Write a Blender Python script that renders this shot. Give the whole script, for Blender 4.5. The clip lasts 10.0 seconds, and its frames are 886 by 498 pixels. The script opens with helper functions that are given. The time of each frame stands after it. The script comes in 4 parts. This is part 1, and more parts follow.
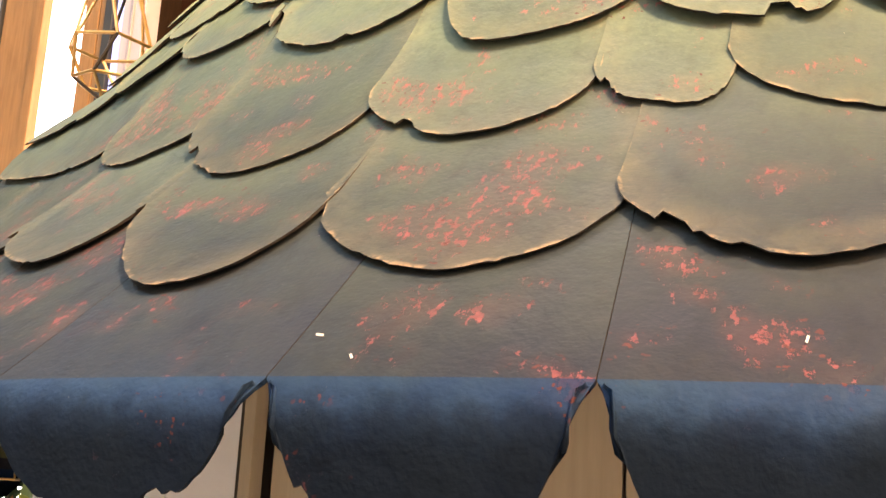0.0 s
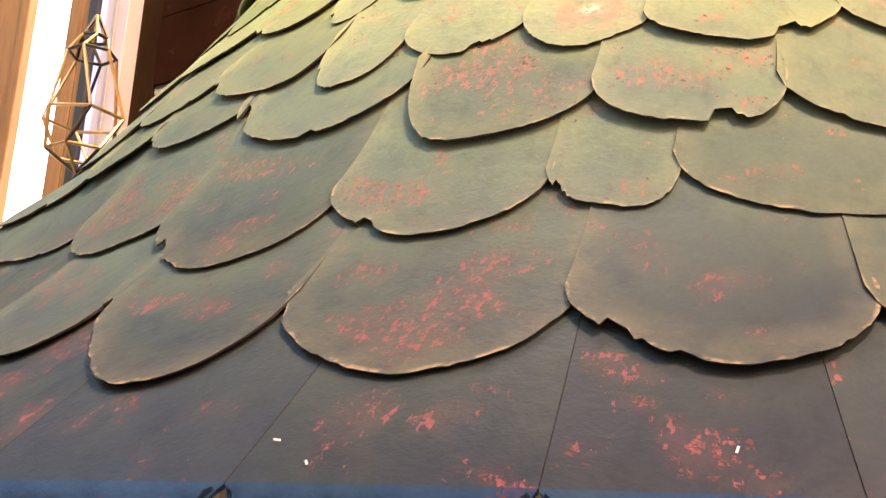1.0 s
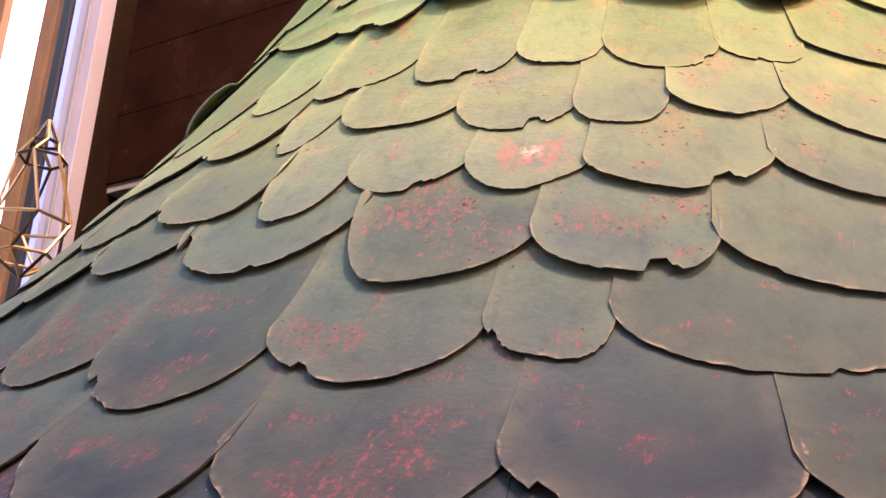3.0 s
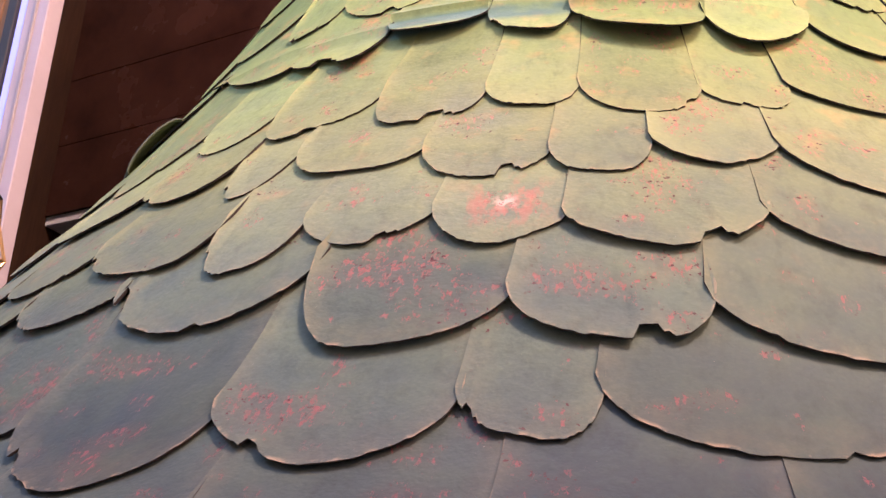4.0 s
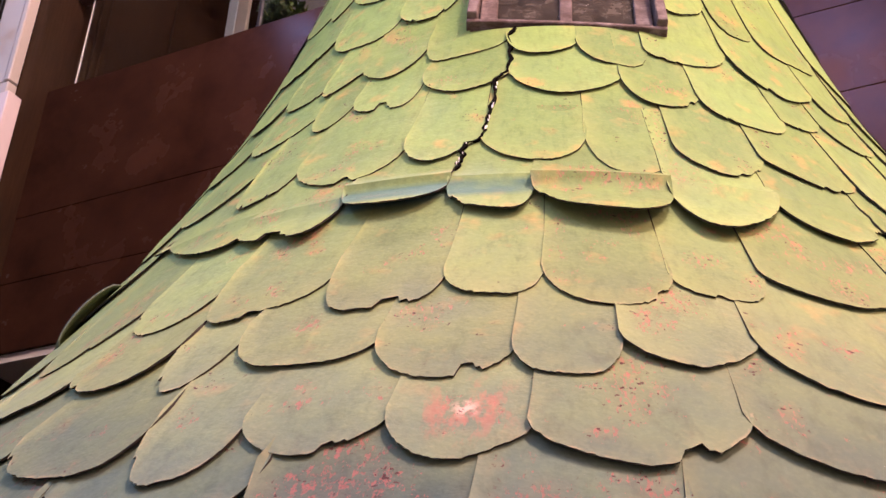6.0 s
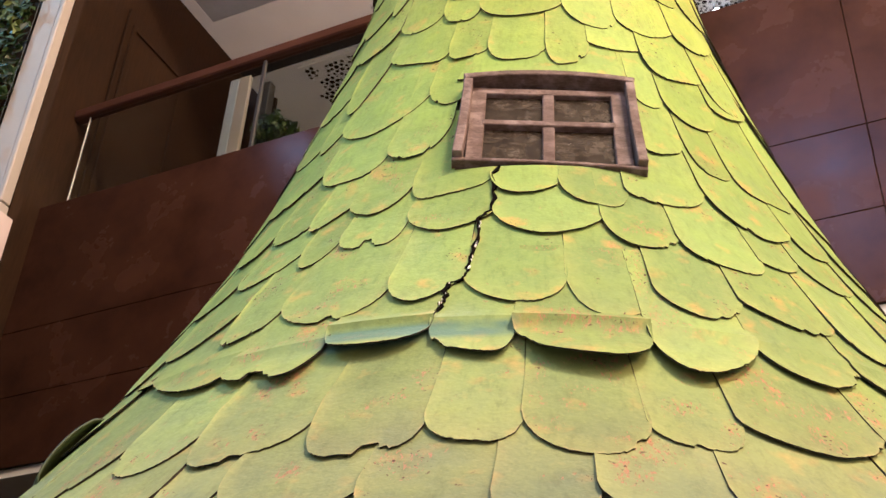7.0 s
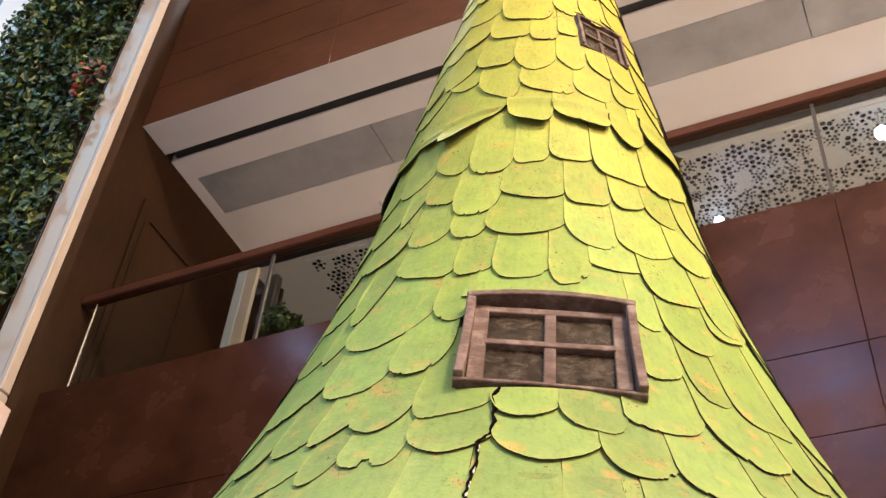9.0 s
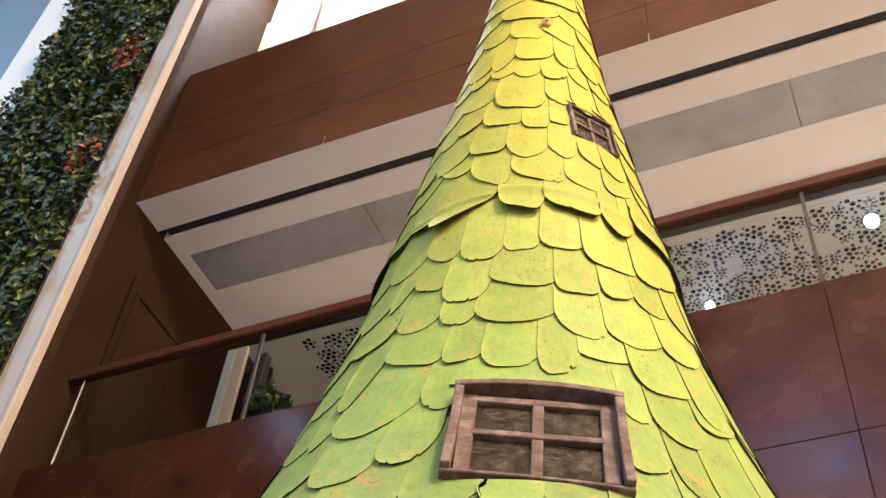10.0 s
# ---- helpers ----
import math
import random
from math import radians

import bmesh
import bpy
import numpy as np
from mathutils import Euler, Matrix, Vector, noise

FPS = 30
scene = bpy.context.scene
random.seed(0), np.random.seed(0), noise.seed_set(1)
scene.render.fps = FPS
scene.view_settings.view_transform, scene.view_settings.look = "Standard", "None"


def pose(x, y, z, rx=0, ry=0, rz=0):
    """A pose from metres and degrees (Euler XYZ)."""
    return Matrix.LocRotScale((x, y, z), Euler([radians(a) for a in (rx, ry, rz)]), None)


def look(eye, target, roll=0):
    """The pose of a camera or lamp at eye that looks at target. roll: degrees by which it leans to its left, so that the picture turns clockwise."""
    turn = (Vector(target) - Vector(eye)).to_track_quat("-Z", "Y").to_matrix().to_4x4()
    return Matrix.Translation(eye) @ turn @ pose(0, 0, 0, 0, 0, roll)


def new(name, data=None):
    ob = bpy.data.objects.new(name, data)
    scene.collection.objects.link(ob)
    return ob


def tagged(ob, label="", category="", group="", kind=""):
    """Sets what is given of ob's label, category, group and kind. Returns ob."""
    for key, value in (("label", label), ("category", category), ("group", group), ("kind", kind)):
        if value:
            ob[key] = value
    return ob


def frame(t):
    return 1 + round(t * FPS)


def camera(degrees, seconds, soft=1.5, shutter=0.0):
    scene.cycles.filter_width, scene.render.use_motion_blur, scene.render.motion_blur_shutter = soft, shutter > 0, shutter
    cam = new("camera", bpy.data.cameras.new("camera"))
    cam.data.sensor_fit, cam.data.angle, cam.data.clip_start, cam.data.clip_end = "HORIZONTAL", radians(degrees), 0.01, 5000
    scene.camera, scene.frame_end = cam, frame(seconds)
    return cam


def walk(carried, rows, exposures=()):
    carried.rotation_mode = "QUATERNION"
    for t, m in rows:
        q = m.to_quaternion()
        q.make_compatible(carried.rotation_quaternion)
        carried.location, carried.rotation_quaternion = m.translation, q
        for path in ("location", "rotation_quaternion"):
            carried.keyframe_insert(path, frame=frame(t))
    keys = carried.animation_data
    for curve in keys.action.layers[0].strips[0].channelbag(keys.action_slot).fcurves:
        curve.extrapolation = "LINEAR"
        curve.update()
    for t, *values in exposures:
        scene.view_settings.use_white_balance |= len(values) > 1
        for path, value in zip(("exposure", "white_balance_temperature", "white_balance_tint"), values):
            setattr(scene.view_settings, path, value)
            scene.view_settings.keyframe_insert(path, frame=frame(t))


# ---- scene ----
cam = camera(41.47, 10.0)
PATH = [
    (0, (1.1869, -2.9718, 1.5501), (0.052, -1.3926, 2.0168), 3.128),
    (0.5, (1.212, -2.9882, 1.5668), (0.1004, -1.4067, 2.0797), 3.056),
    (1, (1.2383, -3.0148, 1.5849), (0.1511, -1.4337, 2.1488), 2.943),
    (1.5, (1.2623, -3.0391, 1.6022), (0.1912, -1.4642, 2.2125), 3.011),
    (2, (1.2785, -3.0534, 1.6152), (0.2219, -1.4848, 2.266), 3.213),
    (2.5, (1.2904, -3.0506, 1.6217), (0.252, -1.4868, 2.312), 3.371),
    (4, (1.1687, -2.9212, 1.7378), (0.2562, -1.3205, 2.5159), 2.859),
    (4.5, (1.1484, -2.9037, 1.7756), (0.264, -1.305, 2.5894), 2.62),
    (5, (1.1155, -2.8625, 1.8212), (0.2722, -1.2625, 2.675), 2.445),
    (5.5, (1.1098, -2.8472, 1.857), (0.2885, -1.2675, 2.768), 2.506),
    (7, (1.1492, -2.8914, 1.9195), (0.4023, -1.4313, 3.0642), 2.953),
    (7.5, (1.1595, -2.9078, 1.9342), (0.4369, -1.4958, 3.1525), 3.446),
    (8, (1.1644, -2.9207, 1.9452), (0.4561, -1.5581, 3.2265), 4.346),
    (8.5, (1.166, -2.9328, 1.9563), (0.472, -1.6195, 3.2955), 5.227),
    (9, (1.1746, -2.9412, 1.9669), (0.4958, -1.6751, 3.3584), 5.536),
    (9.5, (1.1833, -2.9446, 1.9749), (0.5244, -1.7181, 3.4108), 5.746),
    (10, (1.1892, -2.9583, 1.9841), (0.5554, -1.7773, 3.4685), 6.447),
]
walk(cam, [(t, look(eye, target, roll)) for t, eye, target, roll in PATH],
     [(0.0, 0.88, 6150, 23), (1.0, 0.57, 5750, 26), (2.5, 0.14, 5150, 40), (4.5, -0.05, 5050, 53), (5.5, -0.12, 5100, 58), (7.0, -0.17, 5200, 22),
      (10.0, -0.13, 5250, 19)])

# ---------------------------------------------------------------- light
world = bpy.data.worlds.new("atrium_air")
scene.world = world
world.use_nodes = True
world.node_tree.nodes["Background"].inputs[0].default_value = (0.55, 0.62, 0.75, 1)
world.node_tree.nodes["Background"].inputs[1].default_value = 0.025


def area_lamp(name, at, aim, sx, sy, watts, colour):
    data = bpy.data.lights.new(name, "AREA")
    data.shape, data.size, data.size_y, data.energy, data.color = "RECTANGLE", sx, sy, watts, colour
    ob = new(name, data)
    ob.matrix_world = look(at, aim)
    return ob


CEIL_Z = 15.5
LAMPS = [
    # place on the atrium ceiling, size, watts, colour
    ((7.4, -4.6), (2.2, 2.2), 6000, (1.0, 0.67, 0.32)),
    ((-0.4, -11.1), (1.2, 1.1), 380, (0.55, 0.66, 1.0)),
    ((4.6, -9.4), (3.0, 3.0), 380, (1.0, 0.86, 0.70)),
    ((-8.9, -6.7), (1.6, 1.6), 880, (0.46, 0.94, 1.0)),
]
# unseen warm fill from across the hall, added for the tower's right side
area_lamp("right_fill_lamp", (11.55, -3.4, 8.6), (0, -1.2, 2.0), 6.0, 3.4, 2500, (1.0, 0.48, 0.14))
for (lx, ly), (sx, sy), watts, colour in LAMPS:
    area_lamp("ceiling_lamp", (lx, ly, CEIL_Z - 0.12), (lx, ly, 0), sx, sy, watts, colour)

# ---------------------------------------------------------------- form of the tower
def curve(x, y):
    """A smooth curve through knots, straight beyond them."""
    d = [(b - a) / (q - p) for a, b, p, q in zip(y, y[1:], x, x[1:])]
    m = [d[0]] + [0 if a * b <= 0 else 2 * a * b / (a + b) for a, b in zip(d, d[1:])] + [d[-1]]

    def at(z):
        if z <= x[0]:
            return y[0] + m[0] * (z - x[0])
        if z >= x[-1]:
            return y[-1]
        i = next(k for k in range(len(x) - 1) if z <= x[k + 1])
        h = x[i + 1] - x[i]
        t = (z - x[i]) / h
        return (2 * t**3 - 3 * t**2 + 1) * y[i] + (t**3 - 2 * t**2 + t) * h * m[i] + (3 * t**2 - 2 * t**3) * y[i + 1] + (t**3 - t**2) * h * m[i + 1]

    return at


radius = curve([1.5, 1.65, 1.8, 1.95, 2.1, 2.25, 2.4, 2.55, 2.7, 2.85, 3.0, 3.15, 3.3, 3.5, 3.7, 3.95, 4.2, 4.5, 4.8, 5.15, 5.5, 6.0, 6.5, 7.2, 8.0, 9.0],
               [2.483, 2.302, 2.129, 1.971, 1.844, 1.752, 1.671, 1.574, 1.470, 1.373, 1.284, 1.202, 1.126, 1.031, 0.947, 0.859, 0.784, 0.701, 0.630, 0.568, 0.515, 0.431, 0.348, 0.261, 0.180, 0.064])


def ease(x):
    x = max(0.0, min(1.0, x))
    return x * x * (3 - 2 * x)


def rho(deg, z):
    """The tower's radius in a direction and at a height; the skirt swells a little on one side."""
    deg = (deg + 180) % 360 - 180
    return radius(z) + 0.065 * ease((-106 - deg) / 10) * ease((deg + 175) / 30) * ease((2.43 - z) / 0.2)


def polar(deg, r, z):
    a = radians(deg)
    return Vector((r * math.cos(a), r * math.sin(a), z))


# ---------------------------------------------------------------- materials


def material(name):
    m = bpy.data.materials.new(name)
    m.use_nodes = True
    nt = m.node_tree
    return m, nt, nt.nodes["Principled BSDF"]


def noise_tex(nt, scale, detail=4.0, rough=0.55, vec=None):
    n = nt.nodes.new("ShaderNodeTexNoise")
    n.inputs["Scale"].default_value, n.inputs["Detail"].default_value, n.inputs["Roughness"].default_value = scale, detail, rough
    if vec is not None:
        nt.links.new(vec, n.inputs["Vector"])
    return n.outputs["Fac"]


def span(nt, fac, a, b, lo=0.0, hi=1.0):
    n = nt.nodes.new("ShaderNodeMapRange")
    n.clamp = True
    nt.links.new(fac, n.inputs["Value"])
    for k, v in (("From Min", a), ("From Max", b), ("To Min", lo), ("To Max", hi)):
        n.inputs[k].default_value = v
    return n.outputs["Result"]


def maths(nt, op, a, b):
    n = nt.nodes.new("ShaderNodeMath")
    n.operation = op
    for i, v in enumerate((a, b)):
        if isinstance(v, (int, float)):
            n.inputs[i].default_value = v
        else:
            nt.links.new(v, n.inputs[i])
    return n.outputs[0]


def blend(nt, fac, a, b, mode="MIX"):
    n = nt.nodes.new("ShaderNodeMix")
    n.data_type, n.blend_type = "RGBA", mode
    for slot, v in ((0, fac), (6, a), (7, b)):
        if isinstance(v, (int, float)):
            n.inputs[slot].default_value = v
        elif isinstance(v, tuple):
            n.inputs[slot].default_value = (*v, 1)
        else:
            nt.links.new(v, n.inputs[slot])
    return n.outputs[2]


def ramp(nt, fac, stops):
    n = nt.nodes.new("ShaderNodeValToRGB")
    e = n.color_ramp.elements
    while len(e) < len(stops):
        e.new(0.5)
    for el, (p, c) in zip(e, stops):
        el.position, el.color = p, (*c, 1)
    nt.links.new(fac, n.inputs[0])
    return n.outputs[0]


def bump(nt, bsdf, height, strength=0.3, distance=0.004):
    b = nt.nodes.new("ShaderNodeBump")
    b.inputs["Strength"].default_value, b.inputs["Distance"].default_value = strength, distance
    nt.links.new(height, b.inputs["Height"])
    nt.links.new(b.outputs[0], bsdf.inputs["Normal"])


def worn(name, base, other, rough=0.5, scale=6.0, bump_d=0.002, metal=0.0, spec=0.5, fine=60.0):
    """A surface of two tones at two scales, with fine relief."""
    m, nt, b = material(name)
    pos = nt.nodes.new("ShaderNodeTexCoord").outputs["Object"]
    big, small = noise_tex(nt, scale, 5, 0.6, pos), noise_tex(nt, fine, 3, 0.6, pos)
    mix = maths(nt, "ADD", maths(nt, "MULTIPLY", span(nt, big, 0.3, 0.7), 0.75), maths(nt, "MULTIPLY", small, 0.25))
    nt.links.new(blend(nt, mix, base, other), b.inputs["Base Color"])
    nt.links.new(span(nt, big, 0.2, 0.8, rough - 0.08, rough + 0.1), b.inputs["Roughness"])
    b.inputs["Metallic"].default_value, b.inputs["Specular IOR Level"].default_value = metal, spec
    bump(nt, b, small, 0.3, bump_d)
    return m


def wood(name, dark, light, rough=0.45, along="Z", scale=5.0, stretch=12.0):
    m, nt, b = material(name)
    co = nt.nodes.new("ShaderNodeTexCoord").outputs["Object"]
    mp = nt.nodes.new("ShaderNodeMapping")
    nt.links.new(co, mp.inputs["Vector"])
    mp.inputs["Scale"].default_value = tuple(1.0 if a == along else stretch for a in "XYZ")
    grain, mottled = noise_tex(nt, scale, 6, 0.65, mp.outputs[0]), noise_tex(nt, 1.7, 4, 0.6, co)
    mix = maths(nt, "ADD", maths(nt, "MULTIPLY", span(nt, grain, 0.3, 0.7), 0.55), maths(nt, "MULTIPLY", span(nt, mottled, 0.3, 0.7), 0.45))
    nt.links.new(blend(nt, mix, dark, light), b.inputs["Base Color"])
    nt.links.new(span(nt, mottled, 0.3, 0.7, rough - 0.06, rough + 0.1), b.inputs["Roughness"])
    b.inputs["Specular IOR Level"].default_value = 0.10
    bump(nt, b, grain, 0.2, 0.0015)
    return m


def weathered(name):
    """Old mauve-brown window wood: grain, dark knots and pale rubbed patches."""
    m, nt, b = material(name)
    co = nt.nodes.new("ShaderNodeTexCoord").outputs["Object"]
    mp = nt.nodes.new("ShaderNodeMapping")
    nt.links.new(co, mp.inputs["Vector"])
    mp.inputs["Scale"].default_value = (1.0, 3.0, 2.2)
    grain, blot, chips = noise_tex(nt, 48, 6, 0.7, mp.outputs[0]), noise_tex(nt, 17, 4, 0.6, co), noise_tex(nt, 75, 5, 0.7, mp.outputs[0])
    col = blend(nt, span(nt, grain, 0.32, 0.68), (0.060, 0.044, 0.044), (0.135, 0.100, 0.098))
    col = blend(nt, maths(nt, "MULTIPLY", span(nt, blot, 0.50, 0.68), 0.7), col, (0.235, 0.190, 0.195))
    col = blend(nt, maths(nt, "MULTIPLY", span(nt, blot, 0.45, 0.30), 0.65), col, (0.045, 0.026, 0.021))
    col = blend(nt, span(nt, chips, 0.66, 0.70), col, (0.020, 0.014, 0.012))
    nt.links.new(col, b.inputs["Base Color"])
    nt.links.new(span(nt, blot, 0.3, 0.7, 0.75, 0.55), b.inputs["Roughness"])
    b.inputs["Specular IOR Level"].default_value = 0.15
    bump(nt, b, maths(nt, "ADD", grain, maths(nt, "MULTIPLY", blot, 1.5)), 0.5, 0.003)
    return m


def glowing(name, colour, strength):
    m, nt, b = material(name)
    b.inputs["Base Color"].default_value = (*colour, 1)
    b.inputs["Emission Color"].default_value, b.inputs["Emission Strength"].default_value = (*colour, 1), strength
    return m


# places where the paint is rubbed through: angle on the tower, height, reach
RUBBED = [(-78.5, 1.945, 0.048), (-74.8, 1.875, 0.044), (-68.8, 1.948, 0.052), (-66.4, 1.912, 0.044), (-75.6, 1.741, 0.049), (-73.8, 1.741, 0.032), (-84.1, 1.905, 0.046), (-80.1, 1.753, 0.036),
          (-84.3, 1.735, 0.022), (-68.8, 1.756, 0.026), (-67.6, 1.716, 0.06), (-94.4, 2.194, 0.056), (-96.7, 2.139, 0.057), (-72.4, 2.446, 0.05), (-95.9, 1.985, 0.053), (-83.0, 1.969, 0.029),
          (-76.4, 2.276, 0.042), (-63.4, 2.483, 0.032), (-68.6, 2.307, 0.033), (-80.8, 2.472, 0.042), (-92.3, 2.46, 0.027), (-86.6, 2.463, 0.035), (-57.7, 2.257, 0.026), (-67.1, 2.621, 0.031),
          (-83.1, 2.656, 0.037), (-58.6, 2.816, 0.04), (-52.5, 2.834, 0.039), (-103.2, 3.029, 0.047), (-66.9, 2.756, 0.022), (-52.6, 2.603, 0.035)]


def shingle_paint(name, stops, wear=1.0, flap=False):
    """Painted sheet: slate blue at the eave, running through sage and lime to yellow; coral primer shows where it is rubbed."""
    m, nt, b = material(name)
    geo, info = nt.nodes.new("ShaderNodeNewGeometry"), nt.nodes.new("ShaderNodeObjectInfo")
    uv = nt.nodes.new("ShaderNodeUVMap")
    xyz, edge = nt.nodes.new("ShaderNodeSeparateXYZ"), nt.nodes.new("ShaderNodeSeparateXYZ")
    nt.links.new(geo.outputs["Position"], xyz.inputs[0])
    nt.links.new(uv.outputs[0], edge.inputs[0])
    pos, z, tip, rnd = geo.outputs["Position"], xyz.outputs["Z"], edge.outputs["Y"], info.outputs["Random"]
    # each sheet has its own patch of the wear pattern
    shift = nt.nodes.new("ShaderNodeVectorMath")
    shift.operation = "ADD"
    comb = nt.nodes.new("ShaderNodeCombineXYZ")
    for i, k in enumerate((37.0, 91.0, 53.0)):
        nt.links.new(maths(nt, "MULTIPLY", rnd, k), comb.inputs[i])
    nt.links.new(pos, shift.inputs[0])
    nt.links.new(comb.outputs[0], shift.inputs[1])
    own = shift.outputs[0]
    # strokes run down the slope: the way round the cone, then the height, drawn out
    tall = nt.nodes.new("ShaderNodeCombineXYZ")
    nt.links.new(maths(nt, "MULTIPLY", maths(nt, "ARCTAN2", xyz.outputs["Y"], xyz.outputs["X"]), 1.75), tall.inputs[0])
    nt.links.new(maths(nt, "MULTIPLY", z, 0.58), tall.inputs[1])
    nt.links.new(maths(nt, "MULTIPLY", rnd, 53.0), tall.inputs[2])
    stroke = tall.outputs[0]
    cloud, grain, patch = noise_tex(nt, 7, 5, 0.6, own), noise_tex(nt, 120, 3, 0.65, own), noise_tex(nt, 7.5, 2, 0.5, own)
    fleck, dust = noise_tex(nt, 120, 8, 0.68, stroke), noise_tex(nt, 210, 2, 0.5, own)
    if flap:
        # bright blue along the bend, its highlight put into the colour, ragged into dark navy
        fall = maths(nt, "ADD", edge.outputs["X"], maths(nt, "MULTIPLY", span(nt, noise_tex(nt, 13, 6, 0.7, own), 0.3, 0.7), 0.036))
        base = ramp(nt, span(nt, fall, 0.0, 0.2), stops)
    else:
        height = maths(nt, "ADD", z, maths(nt, "ADD", maths(nt, "MULTIPLY", cloud, 0.16), maths(nt, "MULTIPLY", rnd, 0.12)))
        base = ramp(nt, span(nt, height, 1.60, 6.60), stops)
    own_tone = span(nt, maths(nt, "FRACT", maths(nt, "MULTIPLY", rnd, 17.3), 0.0), 0.0, 1.0, 0.86, 1.14)
    tone = nt.nodes.new("ShaderNodeCombineXYZ")
    for i in range(3):
        nt.links.new(own_tone, tone.inputs[i])
    base = blend(nt, 1.0, base, tone.outputs[0], "MULTIPLY")
    base = blend(nt, span(nt, cloud, 0.35, 0.7), base, (1.22, 1.18, 0.98), "MULTIPLY")
    # dry-brushed tan towards the rounded edge, and a mottled grain
    if not flap:
        brushed = maths(nt, "MULTIPLY", span(nt, tip, 0.0, 0.055, 1.0, 0.0), span(nt, noise_tex(nt, 20, 5, 0.7, own), 0.30, 0.62))
        base = blend(nt, maths(nt, "MULTIPLY", brushed, 0.16), base, blend(nt, span(nt, z, 2.03, 3.13), (0.215, 0.185, 0.115), (0.50, 0.47, 0.13)))
    base = blend(nt, maths(nt, "MULTIPLY", span(nt, grain, 0.46, 0.70), 0.26), base, (1.5, 1.42, 1.30), "MULTIPLY")
    base = blend(nt, maths(nt, "MULTIPLY", span(nt, noise_tex(nt, 34, 5, 0.7, stroke), 0.50, 0.68), 0.62), base, (0.70, 0.70, 0.73), "MULTIPLY")
    # rubbed places: coral primer, strongest low down, thin and pale above; some sheets have hardly any
    rub = 0.0
    for deg, zc, reach in RUBBED if not flap else ():
        dist = nt.nodes.new("ShaderNodeVectorMath")
        dist.operation = "DISTANCE"
        nt.links.new(pos, dist.inputs[0])
        dist.inputs[1].default_value = polar(deg, rho(deg, zc), zc)
        near = span(nt, dist.outputs["Value"], 0.0, 1.25 * reach, 1.0, 0.0)
        rub = near if rub == 0.0 else maths(nt, "MAXIMUM", rub, near)
    ragged = noise_tex(nt, 22, 3, 0.6, stroke)
    rub = span(nt, maths(nt, "ADD", rub, maths(nt, "MULTIPLY", maths(nt, "SUBTRACT", ragged, 0.5), 2.1)), 0.25, 0.85)
    much = span(nt, maths(nt, "FRACT", maths(nt, "MULTIPLY", rnd, 7.7), 0.0), 0.0, 1.0, 0.62, 0.51)
    low = span(nt, z, 2.83, 4.23, 1.0, 0.22)
    inner = span(nt, tip, 0.008, 0.035)
    spots = maths(nt, "MULTIPLY", maths(nt, "MAXIMUM", span(nt, maths(nt, "SUBTRACT", patch, much), 0.0, 0.10), rub), inner)
    crisp = span(nt, maths(nt, "ADD", fleck, maths(nt, "MULTIPLY", spots, 0.065)), 0.604, 0.624)
    red = maths(nt, "MULTIPLY", maths(nt, "MULTIPLY", crisp, span(nt, spots, 0.0, 0.25)), low)
    strength = span(nt, noise_tex(nt, 70, 5, 0.7, own), 0.34, 0.62, 0.30, 0.90)
    base = blend(nt, maths(nt, "MULTIPLY", maths(nt, "MULTIPLY", spots, low), 0.05 * wear), base, (0.26, 0.105, 0.085))
    base = blend(nt, maths(nt, "MULTIPLY", maths(nt, "MULTIPLY", red, strength), wear), base, blend(nt, span(nt, z, 1.93, 2.83), (0.150, 0.050, 0.060), (0.36, 0.145, 0.118)))
    if not flap:
        worst = nt.nodes.new("ShaderNodeVectorMath")
        worst.operation = "DISTANCE"
        nt.links.new(pos, worst.inputs[0])
        worst.inputs[1].default_value = polar(-72.4, rho(-72.4, 2.446), 2.446)
        reach = worst.outputs["Value"]
        smudge = maths(nt, "MULTIPLY", span(nt, reach, 0.03, 0.095, 1.0, 0.0), span(nt, noise_tex(nt, 42, 5, 0.65, stroke), 0.50, 0.61))
        base = blend(nt, maths(nt, "MULTIPLY", smudge, 0.54), base, (0.36, 0.115, 0.088))
        pale = maths(nt, "MULTIPLY", span(nt, reach, 0.006, 0.026, 1.0, 0.0), span(nt, noise_tex(nt, 60, 4, 0.6, own), 0.42, 0.56))
        base = blend(nt, maths(nt, "MULTIPLY", pale, 0.8), base, (0.62, 0.42, 0.36))
    # faint orange blushes, stronger in the yellow part
    blush = maths(nt, "MULTIPLY", span(nt, noise_tex(nt, 15.0, 3, 0.55, own), 0.58, 0.74), span(nt, z, 2.23, 3.03, 0.0, 0.32))
    base = blend(nt, blush, base, (0.56, 0.26, 0.09))
    chip = maths(nt, "MULTIPLY", span(nt, noise_tex(nt, 110, 2, 0.5, own), 0.665, 0.680), maths(nt, "MAXIMUM", span(nt, patch, 0.56, 0.62), rub))
    base = blend(nt, chip, base, (0.060, 0.024, 0.026))
    base = blend(nt, maths(nt, "MULTIPLY", span(nt, dust, 0.80, 0.83), 0.6), base, (0.60, 0.56, 0.50))
